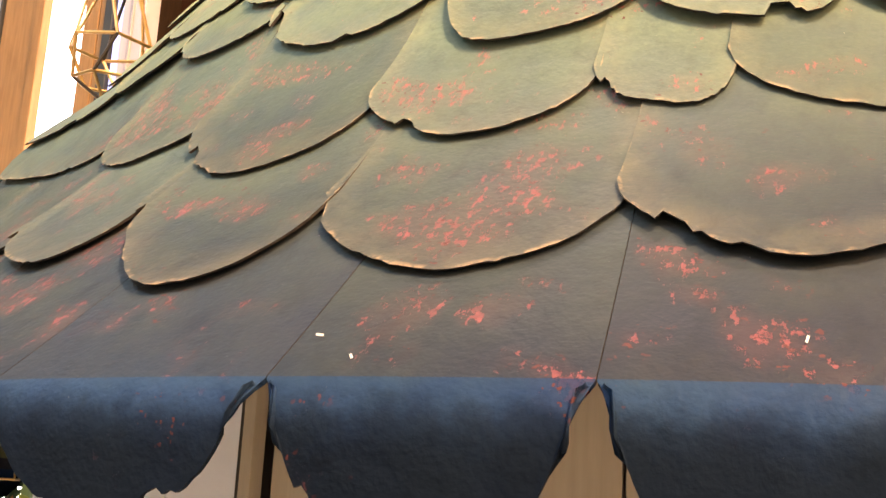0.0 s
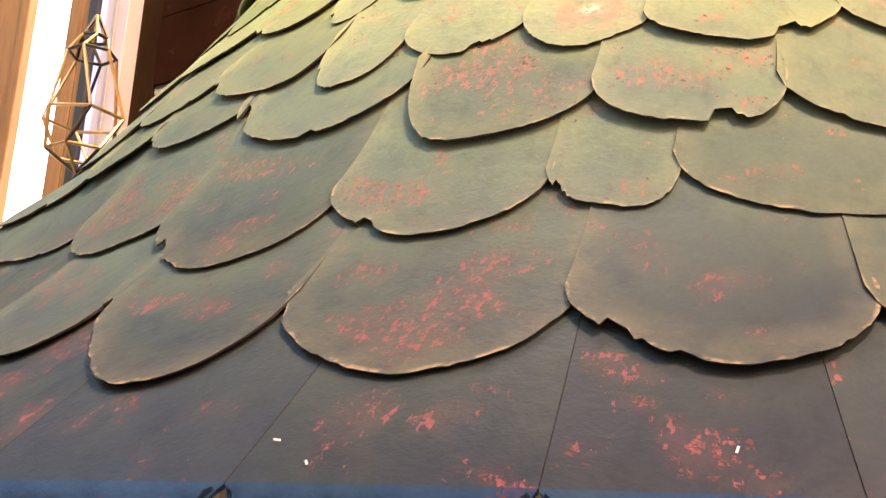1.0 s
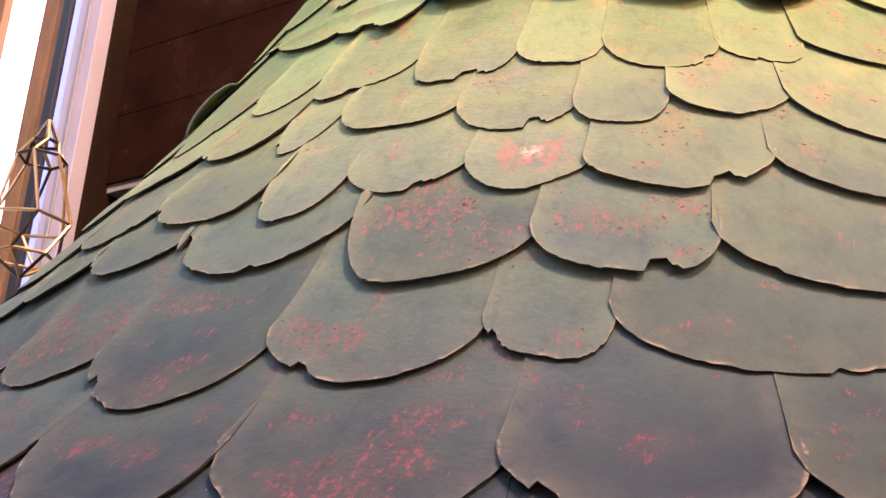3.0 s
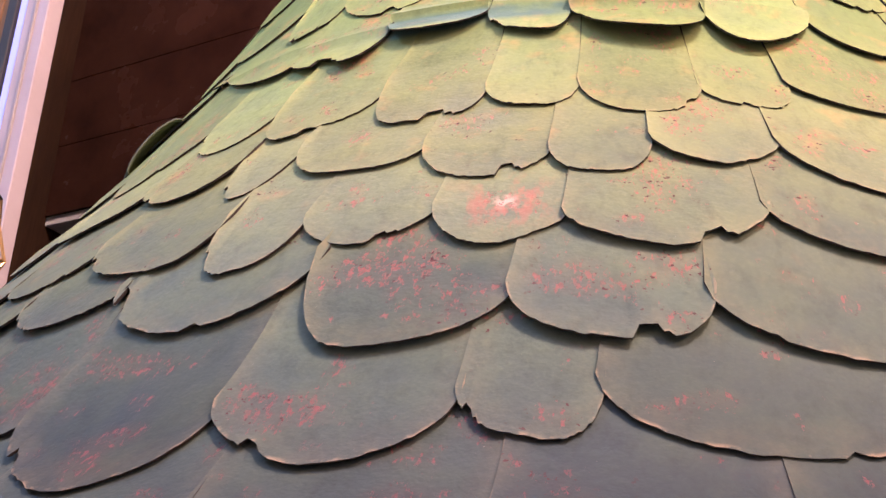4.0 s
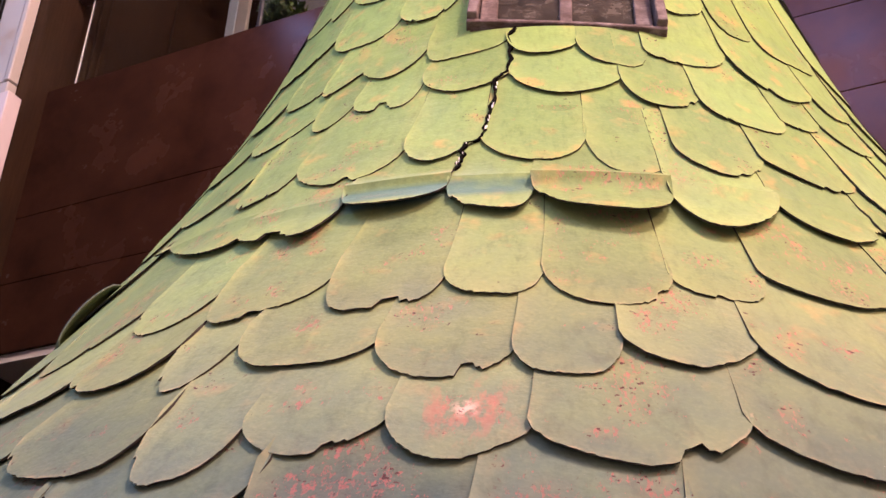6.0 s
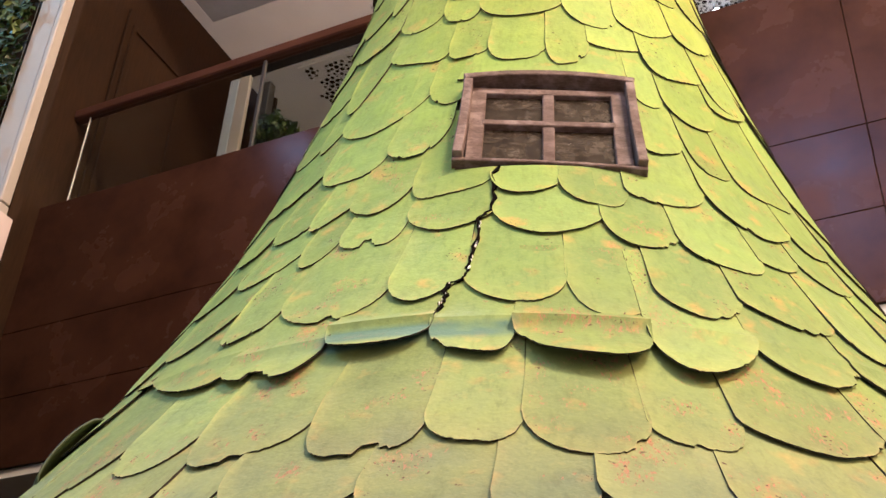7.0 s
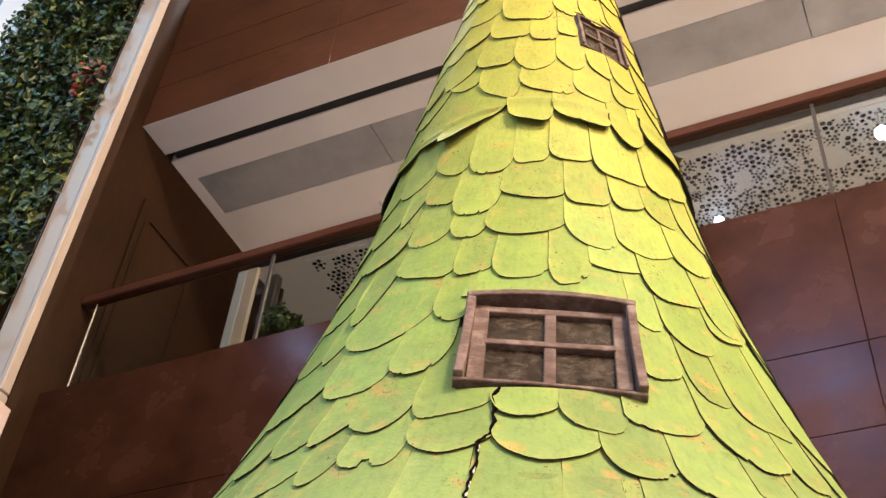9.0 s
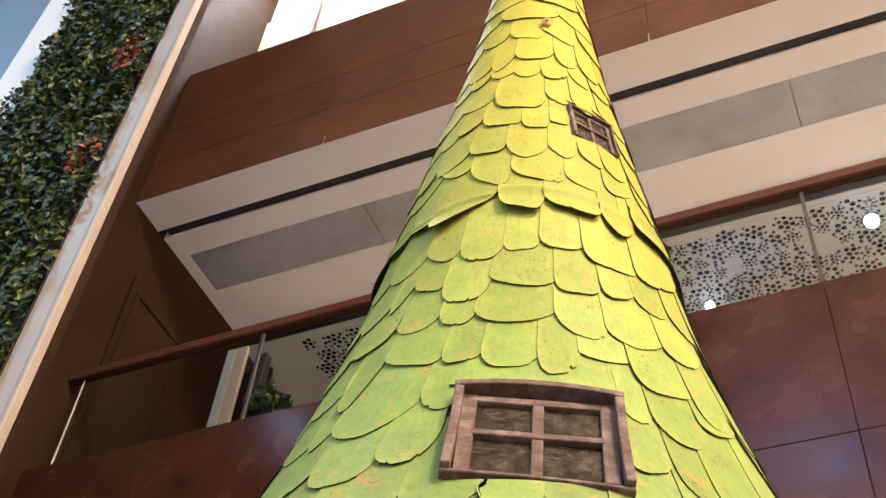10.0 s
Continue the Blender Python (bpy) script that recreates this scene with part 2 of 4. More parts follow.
    if not flap:
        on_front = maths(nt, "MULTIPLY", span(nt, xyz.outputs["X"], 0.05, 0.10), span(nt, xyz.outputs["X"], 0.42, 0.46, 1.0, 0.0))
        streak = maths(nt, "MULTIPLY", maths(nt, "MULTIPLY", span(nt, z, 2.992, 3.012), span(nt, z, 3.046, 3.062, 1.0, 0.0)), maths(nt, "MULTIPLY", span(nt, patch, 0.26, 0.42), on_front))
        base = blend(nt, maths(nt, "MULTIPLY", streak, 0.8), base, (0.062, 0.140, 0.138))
        rim = maths(nt, "MULTIPLY", span(nt, tip, 0.0015, 0.006, 1.0, 0.0), span(nt, noise_tex(nt, 26, 4, 0.7, own), 0.50, 0.60))
        base = blend(nt, maths(nt, "MULTIPLY", rim, 0.35), base, (0.40, 0.29, 0.17))
    nt.links.new(base, b.inputs["Base Color"])
    nt.links.new(span(nt, cloud, 0.3, 0.7, 0.34 if flap else 0.44, 0.60), b.inputs["Roughness"])
    b.inputs["Specular IOR Level"].default_value = 0.015 if flap else 0.06
    relief = maths(nt, "ADD", maths(nt, "MULTIPLY", cloud, 2.6), maths(nt, "ADD", maths(nt, "MULTIPLY", grain, 0.24), maths(nt, "MULTIPLY", red, -0.30)))
    bump(nt, b, relief, 0.5, 0.006)
    return m


PAINT = shingle_paint("shingle_paint", [
    (0.000, (0.0110, 0.0139, 0.0252)), (0.045, (0.0132, 0.0172, 0.0292)), (0.080, (0.0216, 0.0296, 0.0375)), (0.115, (0.0378, 0.0530, 0.0560)),
    (0.165, (0.0655, 0.0950, 0.0865)), (0.205, (0.108, 0.144, 0.103)), (0.245, (0.157, 0.198, 0.105)), (0.300, (0.166, 0.238, 0.102)), (0.380, (0.147, 0.234, 0.086)),
    (0.540, (0.178, 0.282, 0.078)), (1.000, (0.325, 0.338, 0.054))])
# navy paint; the stops near the bend also carry a painted blue sheen
NAVY = shingle_paint("navy_flap_paint_sheen", [(0.0, (0.018, 0.024, 0.038)), (0.06, (0.013, 0.028, 0.066)), (0.16, (0.012, 0.027, 0.070)), (0.28, (0.0064, 0.0130, 0.0310)), (0.42, (0.0050, 0.0092, 0.0195)), (1.0, (0.0040, 0.0072, 0.0145))], 0.16, True)
BOARD_EDGE = worn("shingle_edge", (0.007, 0.006, 0.006), (0.022, 0.016, 0.014), 0.9)
CORE = worn("tower_core_paint", (0.045, 0.055, 0.02), (0.08, 0.09, 0.035), 0.9)
PANEL = worn("brown_lacquer", (0.021, 0.0090, 0.0062), (0.064, 0.0285, 0.0180), 0.24, 2.3, 0.0004, spec=0.13, fine=14.0)
WOOD_DARK = wood("dark_veneer", (0.0100, 0.0052, 0.0026), (0.032, 0.0158, 0.0070), 0.6)
WOOD_RED = wood("red_brown_veneer", (0.042, 0.0220, 0.0140), (0.120, 0.0590, 0.0370), 0.36, "X")
RAIL_WOOD = wood("rail_wood", (0.046, 0.020, 0.013), (0.085, 0.037, 0.024), 0.4, "X")
PLASTER = worn("white_plaster", (0.60, 0.62, 0.66), (0.68, 0.69, 0.72), 0.7, 2.0)
SOFFIT_WHITE = worn("white_soffit_paint", (0.69, 0.68, 0.68), (0.76, 0.75, 0.75), 0.7, 2.0)
CREAM = worn("cream_plaster", (0.66, 0.56, 0.42), (0.74, 0.64, 0.50), 0.7, 2.0)
HALL = worn("hall_wall", (0.40, 0.38, 0.36), (0.48, 0.46, 0.43), 0.6, 1.2)
STONE = worn("pale_stone_trim", (0.27, 0.25, 0.235), (0.34, 0.315, 0.295), 0.55, 3.0)
METAL = worn("brushed_grey_panel", (0.27, 0.285, 0.31), (0.46, 0.475, 0.50), 0.45, 2.2, 0.0005, 0.15, fine=9.0)
# near-black that paints the shade in the crack and the ceiling holes
GAP_SHADE = worn("gap_shade", (0.002, 0.002, 0.002), (0.006, 0.005, 0.004), 0.9, spec=0.02)
DARK_BEAM = worn("dark_grey_beam", (0.011, 0.011, 0.012), (0.022, 0.021, 0.022), 0.5, 3.0, spec=0.2)
BLACK = worn("black_slot", (0.010, 0.010, 0.011), (0.02, 0.02, 0.02), 0.6)
TAN = wood("tan_board", (0.16, 0.085, 0.034), (0.30, 0.17, 0.070), 0.4)
LILAC = worn("lilac_white_paint", (0.40, 0.35, 0.37), (0.48, 0.42, 0.44), 0.45, 3.0)
FRAME_WOOD = weathered("weathered_frame")
BEIGE = wood("beige_boards", (0.25, 0.235, 0.20), (0.36, 0.335, 0.28), 0.7)
PALE_BLUE = worn("pale_blue_panel", (0.26, 0.31, 0.38), (0.32, 0.37, 0.44), 0.5, 4.0)
WHITE_PANEL = worn("white_panel", (0.52, 0.59, 0.70), (0.59, 0.65, 0.75), 0.5, 4.0)
FLOOR_TILE = worn("floor_tile", (0.24, 0.225, 0.21), (0.31, 0.29, 0.27), 0.3, 1.5)
GROUT = worn("grout", (0.05, 0.05, 0.05), (0.08, 0.08, 0.08), 0.8)
BRASS = worn("aged_brass", (0.45, 0.28, 0.10), (0.62, 0.42, 0.16), 0.35, 20.0, 0.0005, 0.9)
DARK_WIRE = worn("dark_wire", (0.03, 0.028, 0.026), (0.07, 0.06, 0.05), 0.4, 20.0, 0.0004, 0.8)
FILLER = worn("white_filler", (0.62, 0.62, 0.66), (0.75, 0.75, 0.78), 0.7, 30)
GLASS_GLOW = glowing("lit_strip", (1.0, 0.93, 0.84), 3.2)
LAMP_GLOW = glowing("lamp_glow", (1.0, 0.97, 0.92), 14.0)
SPOT_GLOW = glowing("spot_glow", (0.70, 0.80, 1.0), 80.0)
PANEL_GLOW = glowing("ceiling_panel_glow", (1.0, 0.94, 0.85), 2.0)
# dark blue glass with a faint glow put into its colour
DIM_GLASS = glowing("dim_blue_glass", (0.10, 0.14, 0.22), 0.05)
BLUE_GLOW = glowing("blue_lit_strip", (0.42, 0.48, 0.95), 0.45)


def glass(name, tint, rough=0.02):
    m, nt, b = material(name)
    b.inputs["Base Color"].default_value = (*tint, 1)
    b.inputs["Transmission Weight"].default_value, b.inputs["Roughness"].default_value, b.inputs["IOR"].default_value = 1.0, rough, 1.45
    return m


GLASS = glass("rail_glass", (0.62, 0.66, 0.62))


def grimy():
    m, nt, b = material("grimy_pane")
    co = nt.nodes.new("ShaderNodeTexCoord").outputs["Object"]
    a, s = noise_tex(nt, 16, 5, 0.7, co), noise_tex(nt, 70, 4, 0.7, co)
    col = blend(nt, span(nt, a, 0.35, 0.7), (0.010, 0.008, 0.006), (0.045, 0.036, 0.026))
    mp = nt.nodes.new("ShaderNodeMapping")
    nt.links.new(co, mp.inputs["Vector"])
    mp.inputs["Rotation"].default_value, mp.inputs["Scale"].default_value = (0, 0.6, 0), (1.0, 1.0, 2.6)
    smear = maths(nt, "MULTIPLY", span(nt, noise_tex(nt, 26, 6, 0.75, mp.outputs[0]), 0.52, 0.72), span(nt, noise_tex(nt, 9, 2, 0.5, co), 0.42, 0.62))
    col = blend(nt, maths(nt, "MULTIPLY", smear, 0.6), col, (0.20, 0.185, 0.17))
    col = blend(nt, span(nt, s, 0.69, 0.74), col, (0.36, 0.36, 0.36))
    nt.links.new(col, b.inputs["Base Color"])
    nt.links.new(span(nt, a, 0.3, 0.7, 0.12, 0.35), b.inputs["Roughness"])
    b.inputs["Specular IOR Level"].default_value = 0.3
    bump(nt, b, a, 0.25, 0.004)
    return m


PANE = grimy()


def leaf_material(name, stops):
    m, nt, b = material(name)
    geo = nt.nodes.new("ShaderNodeNewGeometry")
    nt.links.new(ramp(nt, geo.outputs["Random Per Island"], stops), b.inputs["Base Color"])
    b.inputs["Roughness"].default_value = 0.5
    return m


LEAF = leaf_material("garden_leaves", [(0, (0.007, 0.020, 0.006)), (0.45, (0.018, 0.048, 0.012)), (0.8, (0.040, 0.084, 0.016)), (1, (0.12, 0.15, 0.022))])
LEAF_RED = leaf_material("red_leaves", [(0, (0.09, 0.012, 0.010)), (1, (0.22, 0.04, 0.02))])
FLAP_GREEN = worn("dark_green_flap", (0.010, 0.022, 0.006), (0.026, 0.048, 0.011), 0.6, 12)

# ---------------------------------------------------------------- mesh helpers


def mesh_from(name, bm, mats):
    me = bpy.data.meshes.new(name)
    bm.to_mesh(me)
    bm.free()
    for m in mats if isinstance(mats, (list, tuple)) else [mats]:
        me.materials.append(m)
    return me


def part(name, bm, mat, parent=None, label=""):
    ob = new(name, mesh_from(name, bm, mat))
    if parent is not None:
        ob.parent = parent
    if label:
        ob["label"] = label
    return ob


def thing(name, at, label, category, group="", kind=""):
    ob = new(name)
    ob.location = at
    ob.empty_display_size = 0.1
    return tagged(ob, label, category, group, kind)


def add_box(bm, x0, x1, y0, y1, z0, z1, bevel=0.0, mat=0):
    vs = [bm.verts.new((x, y, z)) for z in (z0, z1) for x, y in ((x0, y0), (x1, y0), (x1, y1), (x0, y1))]
    fs = [bm.faces.new([vs[i] for i in f]) for f in ((3, 2, 1, 0), (4, 5, 6, 7), (0, 1, 5, 4), (1, 2, 6, 5), (2, 3, 7, 6), (3, 0, 4, 7))]
    for f in fs:
        f.material_index = mat
    if bevel:
        es = list({e for f in fs for e in f.edges})
        bmesh.ops.bevel(bm, geom=es, offset=bevel, segments=1, affect="EDGES", profile=0.5)
    return bm


def box(x0, x1, y0, y1, z0, z1, bevel=0.0):
    return add_box(bmesh.new(), x0, x1, y0, y1, z0, z1, bevel)


def add_rod(bm, a, b, r, sides=6, r2=None):
    a, b = Vector(a), Vector(b)
    q = (b - a).to_track_quat("Z", "Y")
    rings = []
    for p, rad in ((a, r), (b, r if r2 is None else r2)):
        rings.append([bm.verts.new(p + q @ Vector((rad * math.cos(t), rad * math.sin(t), 0))) for t in (2 * math.pi * i / sides for i in range(sides))])
    for i in range(sides):
        bm.faces.new((rings[0][i], rings[0][(i + 1) % sides], rings[1][(i + 1) % sides], rings[1][i]))
    bm.faces.new(rings[0][::-1])
    bm.faces.new(rings[1])
    return bm


def structure(name, bm, mat, label, category):
    return tagged(part(name, bm, mat), label, category, kind="structure")


# ---------------------------------------------------------------- the atrium
FY = 2.04          # face of the brown wall behind the tower
SX = -4.77         # face of the side wall
PY = 0.21          # face of the pier
TOP1, RAIL1 = 7.05, 7.95
SOFFIT = 10.145

structure("ground", box(-12, 12, -12, 9, -0.2, -0.004), GROUT, "dark grout bed under the atrium floor", "floor")


def panels(name, at, cells, depth, mat, gap, label, axis="y"):
    """A wall clad in separate lacquered panels, with recessed joints."""
    wall = thing(name, at, label, "wall", kind="structure")
    for x0, x1, z0, z1 in cells:
        part("panel", box(x0 + gap, x1 - gap, 0, depth, z0 + gap, z1 - gap, 0.0025), mat, wall)
    return wall


LOW = 4.89  # underside of the brown band over the ground floor
COLS = [SX, -1.94, 1.008, 3.96, 6.6]
cells = [(a, b, z0, z1) for a, b in zip(COLS, COLS[1:]) for z0, z1 in ((LOW, 5.42), (5.42, 5.945), (5.945, TOP1))]
panels("wall_lower", (0, FY, 0), cells, 0.05, PANEL, 0.0016, "dark red-brown lacquered wall of large panels", "wall")
structure("wall_lower_backing", box(SX, 6.6, FY + 0.052, FY + 0.3, LOW + 0.01, TOP1 - 0.01), BLACK, "dark backing behind the lacquered panels", "wall")
structure("soffit_lower", box(SX, 6.6, FY + 0.02, 5.4, LOW - 0.06, LOW), PLASTER, "white plaster soffit over the ground floor", "soffit")
structure("wall_ground", box(SX, 6.6, 3.6, 3.8, 0, LOW - 0.06), WOOD_DARK, "dark veneered wall at the back of the ground floor", "wall")

# gallery behind the glass rail
structure("gallery_floor", box(SX, 6.6, FY + 0.3, 6.4, TOP1 - 0.3, TOP1 - 0.04), PLASTER, "floor slab of the gallery", "floor")
structure("wall_gallery", box(SX, 6.6, 6.4, 6.6, TOP1 - 0.3, SOFFIT + 0.2), CREAM, "cream plaster wall at the back of the gallery", "wall")
structure("wall_side", box(SX - 0.25, SX, PY + 0.104, 6.4, 0, 15.5), WOOD_DARK, "dark brown veneered side wall", "wall")
structure("gallery_beam", box(SX, 6.6, 3.844, 4.07, SOFFIT - 0.04, SOFFIT + 0.04), DARK_BEAM, "dark grey trim beam along the gallery ceiling", "trim")


def soffit_upper():
    root = thing("soffit_upper", (0, 0, 0), "white plaster soffit with a black slot and grey metal panels", "soffit", kind="structure")
    for y0, y1 in ((FY + 0.004, 2.42), (2.52, 2.785), (3.29, 3.84)):
        part("plaster_strip", box(SX, 6.6, y0, y1, SOFFIT, SOFFIT + 0.12), SOFFIT_WHITE, root)
    part("plaster_strip", box(SX, SX + 0.12, 2.785, 3.29, SOFFIT, SOFFIT + 0.12), SOFFIT_WHITE, root)
    part("slot", box(SX + 0.06, 6.6, 2.42, 2.52, SOFFIT + 0.03, SOFFIT + 0.12), BLACK, root, "black slot diffuser")
    x = SX + 0.068
    while x < 6.5:
        part("metal_panel", box(max(x, SX + 0.12) + 0.004, min(x + 1.93, 6.6) - 0.004, 2.79, 3.285, SOFFIT + 0.003, SOFFIT + 0.1), METAL, root, "brushed grey metal ceiling panel")
        x += 1.93


soffit_upper()


def paw_ceiling():
    """Perforated white ceiling: rosettes of dark holes, set in one mesh."""
    z = SOFFIT - 0.07
    bm = bmesh.new()
    y0, y1 = 4.115, 6.2
    for x0 in np.arange(-4.18, 6.5, 0.73):
        add_box(bm, x0 + 0.003, x0 + 0.727, y0, y1, z, z + 0.03)
    rnd = random.Random(5)
    cells = {}

    def disc(x, y, r):
        """A flat near-black disc for the shade in a hole, unless it would touch one that is there."""
        if not (-4.15 < x < 6.45 and y0 + 0.03 < y < y1 - 0.03):
            return
        key = int(x // 0.1), int(y // 0.1)
        near = (h for i in (-1, 0, 1) for j in (-1, 0, 1) for h in cells.get((key[0] + i, key[1] + j), ()))
        if any((x - hx) ** 2 + (y - hy) ** 2 < (r + hr + 0.002) ** 2 for hx, hy, hr in near):
            return
        cells.setdefault(key, []).append((x, y, r))
        vs = [bm.verts.new((x + r * math.cos(t), y + r * math.sin(t), z - 0.003)) for t in (2 * math.pi * i / 9 for i in range(9))]
        f = bm.faces.new(vs[::-1])
        f.material_index = 1

    def rosette(x, y, ring, r):
        turn = rnd.uniform(0, 6.28)
        disc(x, y, r)
        for i in range(6):
            q = turn + i * math.pi / 3
            disc(x + ring * math.cos(q), y + ring * math.sin(q), r * rnd.uniform(0.72, 1.0))
        for i in range(9):
            q = turn + i * math.pi / 4.5
            disc(x + 1.72 * ring * math.cos(q), y + 1.72 * ring * math.sin(q), r * rnd.uniform(0.52, 0.80))

    row = 0
    y = y0 + 0.10
    while y < y1:
        for x in np.arange(-4.1 + (row % 2) * 0.14, 6.45, 0.285):
            if rnd.random() < 0.9:
                rosette(x + rnd.gauss(0, 0.02), y + rnd.gauss(0, 0.018), 0.061, 0.0270)
            if rnd.random() < 0.85:
                rosette(x + 0.142 + rnd.gauss(0, 0.012), y + 0.02 + rnd.gauss(0, 0.02), 0.041, 0.0180)
        y += 0.185
        row += 1
    tagged(part("ceiling_perforated", bm, [PLASTER, GAP_SHADE]), "white perforated ceiling with rosettes of dark round holes", "ceiling", kind="structure")
    structure("ceiling_gallery", box(SX, 6.6, 4.074, 6.4, SOFFIT - 0.05, SOFFIT + 0.1), PLASTER, "white plaster gallery ceiling", "ceiling")


paw_ceiling()


def glass_rail(z0, z1, x0, x1):
    rail = thing("glass_railing", (0, 0, 0), "clear glass balustrade with a brown wooden handrail on the gallery", "railing")
    joints = [x0 + 0.15, -2.98, 1.0, 4.2, x1]
    for a, b in zip(joints, joints[1:]):
        ob = part("glass_pane", box(a + 0.006, b - 0.006, FY + 0.10, FY + 0.116, z0 - 0.03, z1 + 0.035), GLASS, rail)
        ob.visible_shadow = False
        part("edge_clip", box(b - 0.012, b + 0.012, FY + 0.09, FY + 0.126, z0 - 0.02, z1 + 0.024, 0.002), BLACK, rail)
    # thin pale strip that stands in for the highlight along the pane's end
    part("edge_clip", box(x0 + 0.148, x0 + 0.1505, FY + 0.094, FY + 0.122, z0 - 0.02, z1 + 0.024, 0.002), METAL, rail, "thin bright strip for the highlight on the glass end")
    part("handrail", box(x0, x1, FY + 0.06, FY + 0.155, z1 + 0.028, z1 + 0.122, 0.012), RAIL_WOOD, rail, "brown wooden handrail")
    part("base_channel", box(x0, x1, FY + 0.07, FY + 0.146, z0 - 0.06, z0 - 0.02), METAL, rail)
    return rail


glass_rail(TOP1, RAIL1, SX, 6.6)

# things in the gallery
col = thing("display_board", (-3.65, 2.70, TOP1 - 0.04), "white display board with a pale blue edge behind the glass rail", "board")
part("face", box(0.0, 0.105, -0.02, 0.02, 0.0, 1.50, 0.004), STONE, col)
part("edge", box(-0.09, -0.004, -0.02, 0.02, 0.0, 1.50, 0.004), PALE_BLUE, col, "pale blue-white edge strip")
for bx, by in ((-3.43, 2.80), (-4.70, 3.9)):
    fr = thing("door_frame", (bx, by, TOP1 - 0.04), "dark metal door frame behind the glass rail", "door frame")
    part("post", box(-0.035, 0.035, -0.04, 0.04, 0, 1.45 if by < 3 else 2.6, 0.004), BLACK, fr)
    if by > 3:
        part("leaf", box(0.042, 0.5, -0.02, 0.02, 0.02, 2.5, 0.004), WOOD_DARK, fr, "dark brown door leaf")
panel_door = thing("side_door", (SX, 2.80, TOP1), "dark veneered door with a raised moulding in the side wall", "door")
part("door_leaf", box(0.004, 0.03, -0.45, 0.5, 0, 2.42, 0.004), WOOD_DARK, panel_door)
for y in (-0.36, 0.36):
    part("moulding", box(0.031, 0.05, y - 0.025, y + 0.025, 0.2, 2.27, 0.004), WOOD_DARK, panel_door)
part("moulding", box(0.031, 0.05, -0.334, 0.334, 2.22, 2.27, 0.004), WOOD_DARK, panel_door)


def leaf_mass(name, count, place, size, mat, label, category, kind="stuff", seed=3):
    """Many small folded leaves in one mesh; place(rnd) gives a point and the way it faces."""
    rnd = random.Random(seed)
    verts, faces = [], []
    for _ in range(count):
        p, n = place(rnd)
        n = (Vector(n) + Vector((rnd.gauss(0, 0.55), rnd.gauss(0, 0.55), rnd.gauss(0.1, 0.5)))).normalized()
        side = n.cross(Vector((rnd.gauss(0, 1), rnd.gauss(0, 1), rnd.gauss(0, 1)))).normalized()
        along = n.cross(side)
        s = size * rnd.uniform(0.6, 1.35)
        k = len(verts)
        p = Vector(p)
        for a, b, c in ((-0.5, 0, 0), (-0.05, 0.30, 0.10), (0.5, 0, -0.05), (-0.05, -0.30, 0.10)):
            verts.append(p + along * (a * s) + side * (b * s) + n * (c * s))
        faces += [(k, k + 1, k + 2), (k, k + 2, k + 3)]
    me = bpy.data.meshes.new(name)
    me.from_pydata(verts, [], faces)
    me.materials.append(mat)
    return tagged(new(name, me), label, category, kind=kind)


bush = thing("potted_plant", (-3.29, 2.80, TOP1 - 0.04), "bushy green plant in a dark pot behind the glass rail", "plant")
bm = bmesh.new()
add_rod(bm, (0, 0, 0), (0, 0, 0.62), 0.13, 14, 0.17)
part("pot", bm, BLACK, bush)


def bush_spot(rnd):
    a, e, r = rnd.uniform(0, 6.28), rnd.uniform(-0.6, 1.4), rnd.uniform(0.6, 1.0) * 0.165
    n = Vector((math.cos(a) * math.cos(e), math.sin(a) * math.cos(e), math.sin(e)))
    return n * r * (1 + 0.3 * math.sin(5 * a)) + Vector((0, 0, 0.84)), n


crown = leaf_mass("crown", 420, bush_spot, 0.075, LEAF, "", "", "", 8)
crown.parent = bush
for key in ("label", "category", "kind"):
    if key in crown:
        del crown[key]


def globe(at, r, label):
    lamp = thing("globe_lamp", at, label, "lamp", "gallery lamps")
    bm = bmesh.new()
    bmesh.ops.create_uvsphere(bm, u_segments=16, v_segments=10, radius=r)
    part("globe", bm, LAMP_GLOW, lamp)
    bm = bmesh.new()
    add_rod(bm, (0, 0, r * 0.9), (0, 0, SOFFIT - 0.07 - at[2]), 0.008, 8)
    part("stem", bm, METAL, lamp)


globe((1.43, 4.2, 9.80), 0.062, "bright white globe lamp under the perforated ceiling")
globe((-0.127, 4.875, 9.94), 0.045, "small bright spot lamp at the ceiling edge")
# unseen spots, added to give the bluish highlights in the lacquered wall
for x, z in ((-3.74, 8.62), (-3.67, 8.34)):
    spot = thing("highlight_spot", (x, PY + 0.10, z), "unseen bluish-white spot lamp, added behind the pier for wall highlights", "lamp", "pier spots")
    bm = bmesh.new()
    add_rod(bm, (0, 0, 0), (0, 0.05, 0), 0.075, 14)
    part("housing", bm, BLACK, spot)
    bm = bmesh.new()
    add_rod(bm, (0, 0.051, 0), (0, 0.056, 0), 0.065, 14)
    part("lens", bm, SPOT_GLOW, spot)
for x, y in ((-3.11, 3.705), (-0.333, 3.705), (2.4, 3.705)):
    sp = thing("sprinkler", (x, y, SOFFIT), "small white sprinkler head in the soffit", "sprinkler", "sprinklers")
    bm = bmesh.new()
    add_rod(bm, (0, 0, 0), (0, 0, -0.012), 0.028, 12)
    part("rosette", bm, PLASTER, sp)
    bm = bmesh.new()
    add_rod(bm, (0, 0, -0.012), (0, 0, -0.04), 0.009, 8)
    part("head", bm, METAL, sp, "grey metal nozzle")

